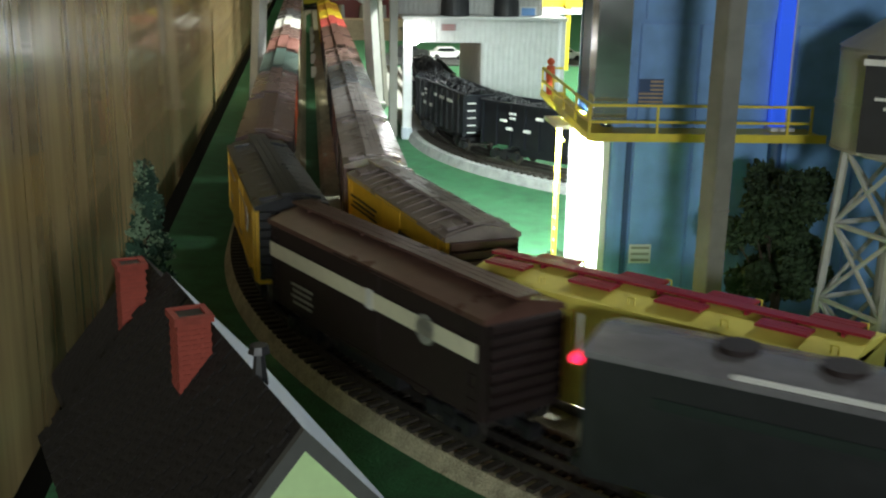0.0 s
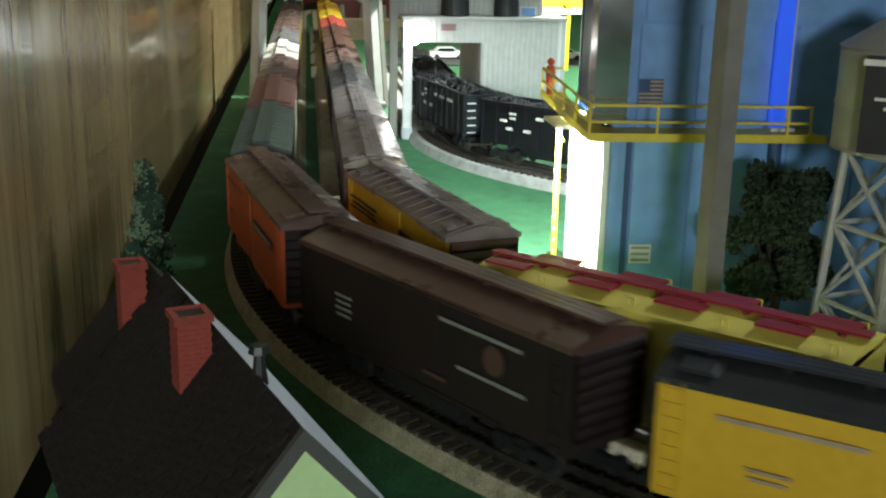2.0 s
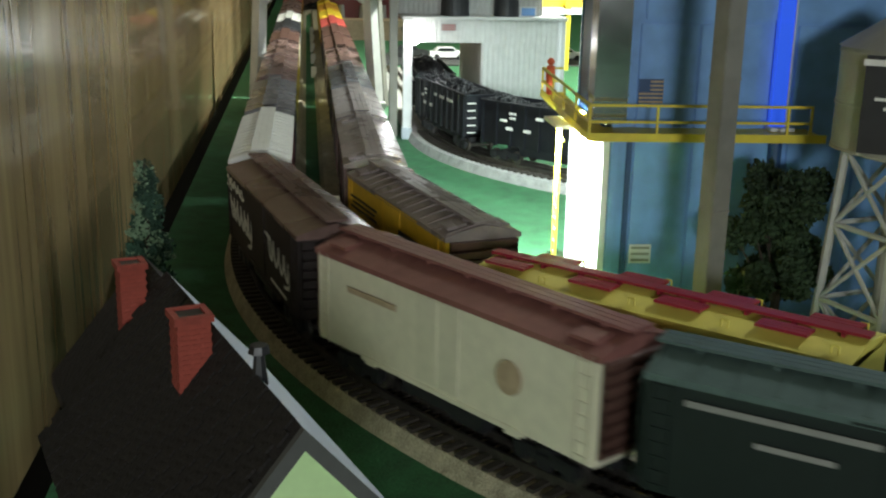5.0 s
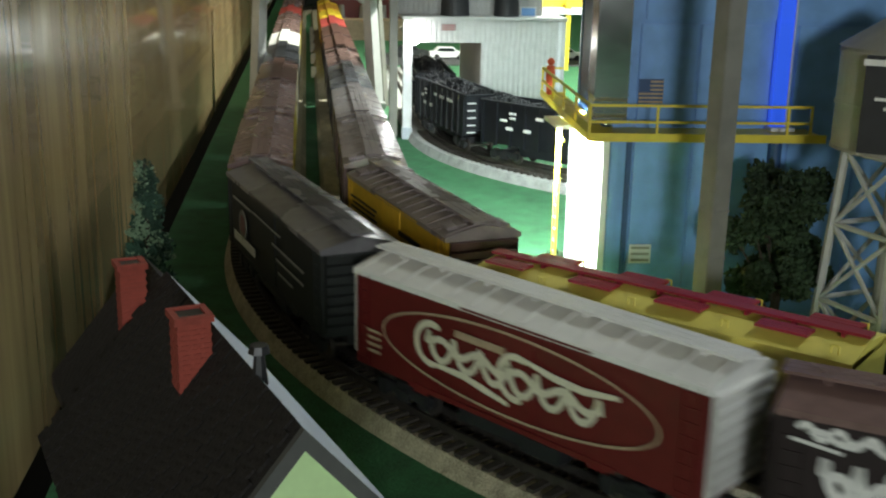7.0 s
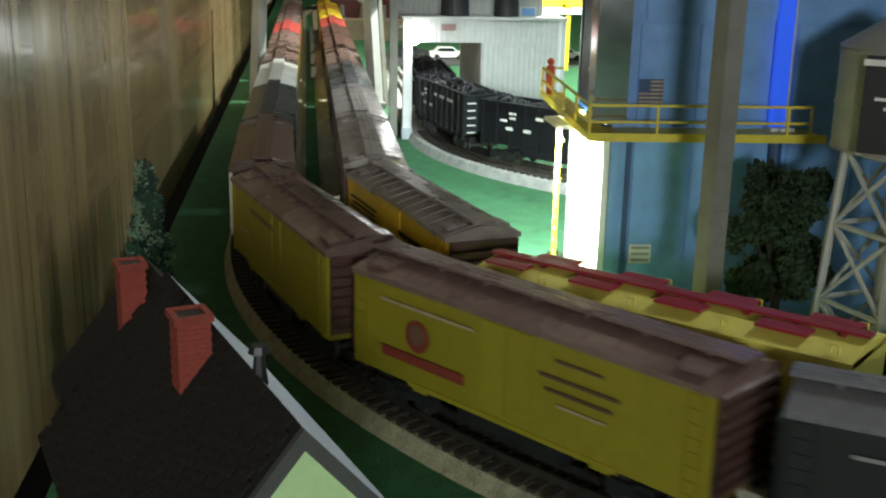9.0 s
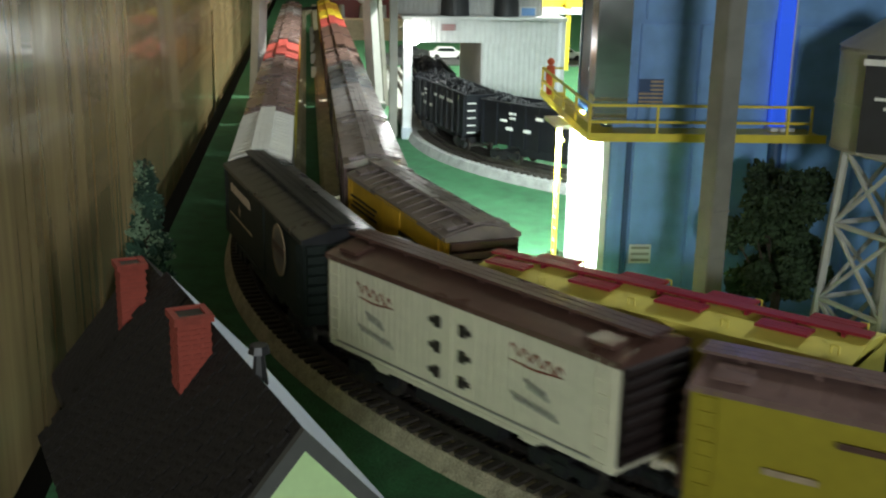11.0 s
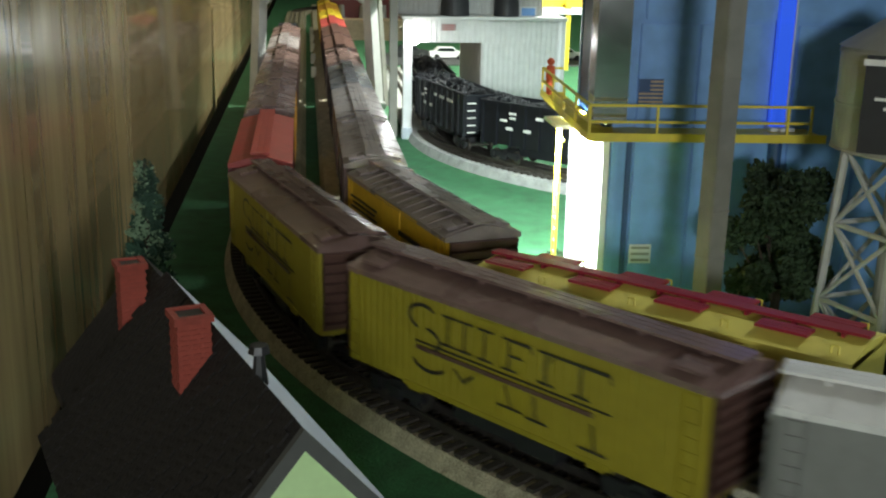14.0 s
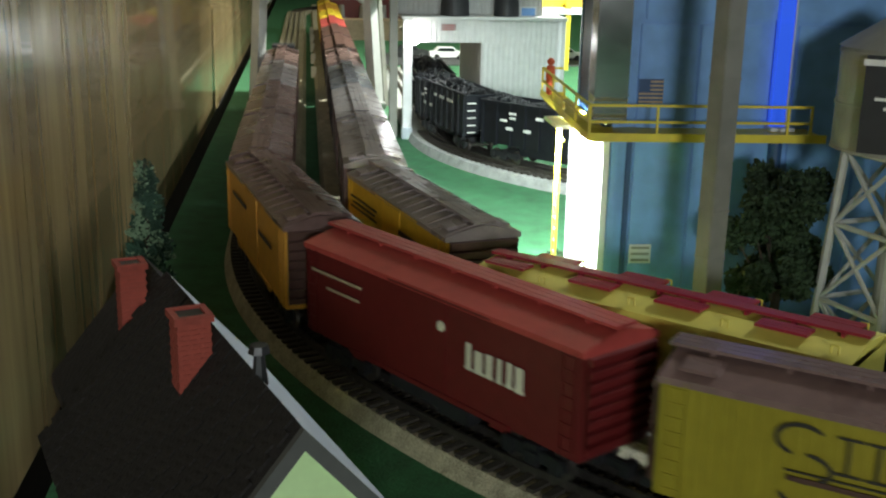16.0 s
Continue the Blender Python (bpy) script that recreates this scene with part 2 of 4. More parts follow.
while y < 8.0:
    w = (0.1, 0.075, 0.105, 0.13, 0.08)[i % 5]
    low = -0.004
    pl = part("panel", boxes((-0.174, y + w / 2, (2.1675 + low) / 2, 0.014, w - 0.0008, 2.1675 - low), bevel=0.0006), "wood", wall)
    y += w
    i += 1
setting("wall_north", boxes((3.0, 8.05, 0.6, 7.0, 0.05, 3.1)), "plaster", "plain room wall", "wall")
setting("wall_south", boxes((3.0, -1.65, 0.6, 7.0, 0.05, 3.1)), "plaster", "plain room wall", "wall")
setting("wall_east", boxes((6.45, 3.2, 0.6, 0.05, 9.8, 3.1)), "plaster", "plain room wall", "wall")

track(left_line, -1.0, 7.5, "ballast", 2.72, 4.3, "outer_track", 0.039)
track(right_line, -1.0, 4.6, "ballast", 2.9, 3.3, "second_track")
track(hopper_line, -0.9, 1.2, "light_ballast", 0.0, 0.7, "loader_track")


# ---- railway cars ----
SPAN = 0.056
RISE = 0.0072


def disc(u, v, r, d=0.0006, squash=1.0):
    bm = bmesh.new()
    bmesh.ops.create_cone(bm, cap_ends=True, segments=28, radius1=r, radius2=r, depth=d, matrix=Matrix.LocRotScale((u, 0, v), Euler((radians(90), 0, 0)), None))
    for w in bm.verts:
        w.co.x = u + (w.co.x - u) * squash
    return bm


def ring(u, v, rx, rz, w):
    bm = bmesh.new()
    k = 40
    vs = []
    for i in range(k):
        a = 2 * math.pi * i / k
        vs.append((bm.verts.new((u + rx * math.cos(a), -0.0003, v + rz * math.sin(a))), bm.verts.new((u + (rx - w) * math.cos(a), -0.0003, v + (rz - w) * math.sin(a)))))
    for i in range(k):
        a, b = vs[i], vs[(i + 1) % k]
        bm.faces.new((a[0], b[0], b[1], a[1]))
    bmesh.ops.recalc_face_normals(bm, faces=bm.faces[:])
    return bm


def star(u, v, r):
    bm = bmesh.new()
    f = bm.faces.new([bm.verts.new((u + r * (1 if i % 2 == 0 else 0.42) * math.sin(math.pi * i / 5), -0.0004, v + r * (1 if i % 2 == 0 else 0.42) * math.cos(math.pi * i / 5))) for i in range(10)])
    return bm


def truck(parent, x):
    t = part("truck", lambda: boxes((0, -0.021, 0.011, 0.05, 0.004, 0.007), (0, 0.021, 0.011, 0.05, 0.004, 0.007), (0, 0, 0.013, 0.012, 0.046, 0.008),
                                   (-0.0185, -0.0225, 0.010, 0.009, 0.003, 0.010), (0.0185, -0.0225, 0.010, 0.009, 0.003, 0.010), (0, -0.0225, 0.0085, 0.012, 0.003, 0.008), bevel=0.0006), "black", parent, key="truck")
    t.location = (x, 0, 0)
    for dx in (-0.0185, 0.0185):
        w = part("wheel", lambda: rods(((0, -0.018, 0), (0, -0.0145, 0), 0.0085), ((0, 0.0145, 0), (0, 0.018, 0), 0.0085), ((0, -0.017, 0), (0, 0.017, 0), 0.002), n=16), "rail", t, key="wheelset")
        w.location = (dx, 0, 0.0085)


def roof_profile(zt, w=SPAN, rise=RISE):
    h = w / 2 + 0.0012
    pts = []
    for i in range(9):
        a = -1 + 2 * i / 8
        pts.append((a * h, zt + rise * (1 - abs(a) ** 1.25)))
    return [(-h, zt - 0.0035)] + pts + [(h, zt - 0.0035)]


def freight_car(name, label, L, side, roof, decor=(), roof_kind="plain", door="plug", end=None, zb=0.0215, zt=0.0843, group="freight cars of the train"):
    """A house car on two trucks: x forward, origin on the rail head."""
    car = thing(name, label, "train car", group)
    H = SPAN / 2
    h = zt - zb
    key = (name, round(L, 3), roof_kind, door)
    part("body", lambda: boxes((0, 0, (zb + zt) / 2, L, SPAN, h), bevel=0.0012), side, car, key=("body", round(L, 3), zb, zt))
    part("underframe", lambda: boxes((0, 0, zb - 0.004, L * 0.97, 0.016, 0.008), (0, 0, zb - 0.006, L * 0.3, 0.05, 0.010), (L * 0.1, -0.022, zb - 0.007, 0.03, 0.01, 0.010), bevel=0.0005), "black", car, key=("frame", round(L, 3), zb))
    part("roof", lambda: prism(roof_profile(zt), -L / 2 - 0.001, L / 2 + 0.001), roof, car, key=("roof", round(L, 3), zt))

    def rib():
        r = 0.0012 if roof_kind == "ribbed" else 0.0006
        pts = [(s * (H - 0.001) * a, zt + RISE * (1 - a ** 1.25) + e) for e in (r, -r) for s, a in (((-1, 1), (-1, 0.75), (-1, 0.5), (-1, 0.25), (1, 0), (1, 0.25), (1, 0.5), (1, 0.75), (1, 1)) if e > 0 else ((1, 1), (1, 0.75), (1, 0.5), (1, 0.25), (1, 0), (-1, 0.25), (-1, 0.5), (-1, 0.75), (-1, 1)))]
        bm = extrude(pts, "x", -r, r)
        return bm
    if roof_kind in ("ribbed", "seamed"):
        for i in range(14):
            part("roof_rib", rib, roof, car, key=("rib", roof_kind, zt)).location = (-L / 2 + 0.004 + (L - 0.008) * i / 13, 0, 0)
    part("running_board", lambda: extrude([(-0.0084, 0.0), (-0.0084, 0.0016), (-0.0030, 0.0016), (-0.0029, 0.0009), (-0.0026, 0.0009), (-0.0025, 0.0016), (0.0025, 0.0016), (0.0026, 0.0009), (0.0029, 0.0009), (0.0030, 0.0016), (0.0084, 0.0016), (0.0084, 0.0)], "x", -L / 2 - 0.003, L / 2 + 0.003), roof, car, key=("board", round(L, 3))).location = (0, 0, zt + RISE + 0.0016)
    for i in range(7):
        part("board_saddle", lambda: boxes((0, 0, 0, 0.002, 0.014, 0.0036)), roof, car, key="saddle").location = (-L / 2 + L * (i + 0.5) / 7, 0, zt + RISE)
    for s in (-1, 1):
        part("end_sheet", lambda: extrude([(q, p) for p, q in ribbed(zb + 0.004, zt - 0.002, 8, 0.0034, 0.001, 0.42)], "y", -SPAN * 0.46, SPAN * 0.46), end or side, car, key=("ends", zb, zt)).matrix_basis = pose(s * (L / 2 + 0.0004), 0, 0, 0, 0, 180 if s > 0 else 0)
        part("coupler", lambda: boxes((0, 0, 0.0155, 0.022, 0.005, 0.006), (0.008, 0, 0.0155, 0.007, 0.010, 0.009), bevel=0.001), "black", car, key="coupler").matrix_basis = pose(s * (L / 2 + 0.003), 0, 0, 0, 0, 0 if s > 0 else 180)
        truck(car, s * (L / 2 - 0.04))
        for t in (-1, 1):
            def ladder():
                return boxes((-0.0045, 0, h / 2, 0.0005, 0.0008, h * 0.96), (0.0045, 0, h / 2, 0.0005, 0.0008, h * 0.96), *[(0, 0, h * (0.08 + 0.84 * i / 7), 0.009, 0.0007, 0.0006) for i in range(8)])
            part("ladder", ladder, side, car, key=("ladder", zb, zt)).location = (s * (L / 2 - 0.009), t * (H + 0.0009), zb)
    if name == "reefer":
        for s in (-1, 1):
            for t in (-1, 1):
                part("ice_hatch", lambda: boxes((0, 0, 0, 0.019, 0.015, 0.0022), bevel=0.0005), roof, car, key="hatch").matrix_basis = pose(s * (L / 2 - 0.017), t * 0.0168, zt + RISE * 0.5 + 0.0012, -t * 10)
    part("brake_wheel", lambda: rods(((0, 0, 0), (0.0012, 0, 0), 0.006), n=14), "black", car, key="brake").location = (-L / 2 - 0.004, 0.012, zt - 0.012)
    for s in (-1, 1):
        if door == "sliding":
            part("door", lambda: boxes((0, 0, h * 0.5, 0.042, 0.0012, h * 0.9), bevel=0.0003), side, car, key=("sdoor", zb, zt)).matrix_basis = pose(0, s * (H + 0.0004), zb)
            for z in (0.965, 0.03):
                part("door_track", lambda: boxes((0, 0, 0, 0.095, 0.0016, 0.0014)), side, car, key="doortrack").location = (0.012, s * (H + 0.0006), zb + h * z)
        else:
            for x in (-0.0098, 0.0098):
                part("door", lambda: boxes((0, 0, h * 0.5, 0.0188, 0.001, h * 0.86), bevel=0.0002), side, car, key=("pdoor", zb, zt)).location = (x, s * (H + 0.0003), zb)
            part("door_bar", lambda: boxes((0, 0, h * 0.5, 0.001, 0.0014, h * 0.8)), side, car, key=("dbar", zb, zt)).location = (0, s * (H + 0.0009), zb)
        part("side_sill", lambda: boxes((0, 0, 0.0008, L * 0.6, 0.0012, 0.003), (-L * 0.26, 0, -0.0012, 0.012, 0.001, 0.003), (L * 0.26, 0, -0.0012, 0.012, 0.001, 0.003)), side, car, key=("sill", round(L, 3))).location = (0, s * (H + 0.0004), zb)
    if roof_kind == "plain" and door == "plug":
        for s in (-1, 1):
            part("siding", lambda: extrude(ribbed(-L / 2 + 0.002, L / 2 - 0.002, 44, 0.0004, 0.0004, 0.8), "z", h * 0.02, h * 0.985), side, car, key=("boards", round(L, 3), zb, zt)).matrix_basis = pose(0, s * (H + 0.0001), zb, 0, 0, 0 if s < 0 else 180)
    for d in decor:
        kind, u, v = d[0], d[1] * L, zb + d[2] * h
        made = []
        if kind == "bar":
            made.append(part("lettering", boxes((u, 0, v, d[3] * L, 0.0006, d[4] * h)), d[5], car))
        elif kind == "disc":
            made.append(part("emblem", disc(u, v, d[3] * h), d[4], car))
        elif kind == "ring":
            made.append(part("emblem", ring(u, v, d[3] * L, d[4] * h, 0.0016), d[5], car))
        elif kind == "star":
            made.append(part("emblem", star(u, v, d[3] * h), d[4], car))
        elif kind == "dots":
            for x, tip in ((-0.014, -0.011), (0.014, 0.011)):
                for z in (0.25, 0.5, 0.75):
                    made.append(part("hinge", boxes((u + x, 0, zb + h * z, 0.008, 0.001, 0.003), (u + tip, 0, zb + h * z, 0.005, 0.0012, 0.007)), d[3], car))
        elif kind == "strokes":
            for line in d[3]:
                made.append(part("letter_stroke", strokes([[(q[0] * L, zb + q[1] * h) for q in line]], d[4]), d[5], car))
        elif kind == "blocks":
            # a word as a row of upright blocks of uneven width
            x = -d[3] * L / 2
            rr = random.Random(int(1000 * abs(d[1]) + 77 * d[2] + L * 1000))
            while x < d[3] * L / 2:
                w = d[4] * h * rr.uniform(0.22, 0.4)
                made.append(part("letter_block", boxes((u + x + w / 2, 0, v + rr.uniform(-0.06, 0.06) * d[4] * h, w, 0.0006, d[4] * h * rr.uniform(0.8, 1.05)),
                                                       (u + x + w / 2, 0, v - 0.46 * d[4] * h, w * 1.35, 0.0007, d[4] * h * 0.1)), d[5], car))
                x += w + d[4] * h * rr.uniform(0.16, 0.3)
        for k, ob in enumerate(made):
            ob.location.y = -H - (0.0024 if kind != "star" else 0.0027) - (0.0004 if kind == "bar" and len(d) > 6 else 0) - (0.00005 * k if kind == "strokes" else 0)
    return car


def wave(u0, u1, v, amp, turns, n=40, lean=0.0):
    """A flowing ribbon with rounded turns."""
    return [(u0 + (u1 - u0) * i / n + lean * math.cos(2 * math.pi * turns * i / n), v + amp * math.sin(2 * math.pi * turns * i / n) - 0.06 * i / n) for i in range(n + 1)]


SCRIPT = [wave(-0.25, 0.28, 0.52, 0.13, 6.5, 90, 0.012), wave(-0.22, 0.26, 0.55, 0.05, 4.0, 60), arc(-0.22, 0.52, 0.05, 0.2, 60, 290, 16), arc(0.04, 0.5, 0.05, 0.2, 60, 290, 16),
          [(0.06, 0.7), (0.14, 0.64), (0.22, 0.62), (0.31, 0.67)], [(-0.22, 0.33), (-0.12, 0.33), (-0.05, 0.28), (0.02, 0.23)]]
NAME = [arc(-0.23, 0.75, 0.045, 0.12, 40, 250, 12), arc(-0.22, 0.54, 0.045, 0.11, 90, -120, 10)]
for u in (-0.15, -0.1, -0.04, 0.03, 0.13, 0.22):
    NAME += [[(u, 0.84), (u, 0.56)], [(u - 0.02, 0.84), (u + 0.025, 0.84)], [(u - 0.02, 0.56), (u + 0.025, 0.56)]]
NAME += [[(0.03, 0.84), (0.09, 0.84), (0.095, 0.78)], [(0.15, 0.84), (0.29, 0.84), (0.295, 0.77)], [(0.15, 0.84), (0.145, 0.77)], [(0.03, 0.7), (0.07, 0.7)]]
LOWER = [arc(-0.21, 0.33, 0.05, 0.1, 190, 340, 10), [(-0.13, 0.36), (-0.1, 0.26), (-0.07, 0.36)], [(0.02, 0.4), (0.04, 0.2)], [(0.0, 0.2), (0.07, 0.2)], [(0.1, 0.4), (0.11, 0.18)], [(0.08, 0.18), (0.14, 0.18)], [(0.25, 0.36), (0.26, 0.12)], [(0.22, 0.12), (0.29, 0.12)]]
MILK = [wave(-0.42, -0.08, 0.55, 0.14, 6.0, 80, 0.008), wave(-0.4, -0.1, 0.5, 0.08, 4.0, 60), [(-0.08, 0.6), (-0.07, 0.4), (-0.08, 0.25), (-0.13, 0.22)]]
MARS = [wave(-0.46, -0.18, 0.88, 0.05, 5.0, 60), wave(-0.44, -0.2, 0.86, 0.03, 3.0, 40), [(-0.47, 0.8), (-0.38, 0.75)]]
WAY = [wave(0.16, 0.42, 0.56, 0.13, 4.0, 60, 0.01), [(0.13, 0.68), (0.2, 0.66), (0.23, 0.42)], [(0.42, 0.6), (0.43, 0.3), (0.37, 0.25)], [(0.2, 0.16), (0.4, 0.14)]]
BARS = lambda u, v, c, k=3, w=0.12: tuple(("bar", u, v - 0.07 * i, w * (1 - 0.15 * (i % 2)), 0.028, c) for i in range(k))
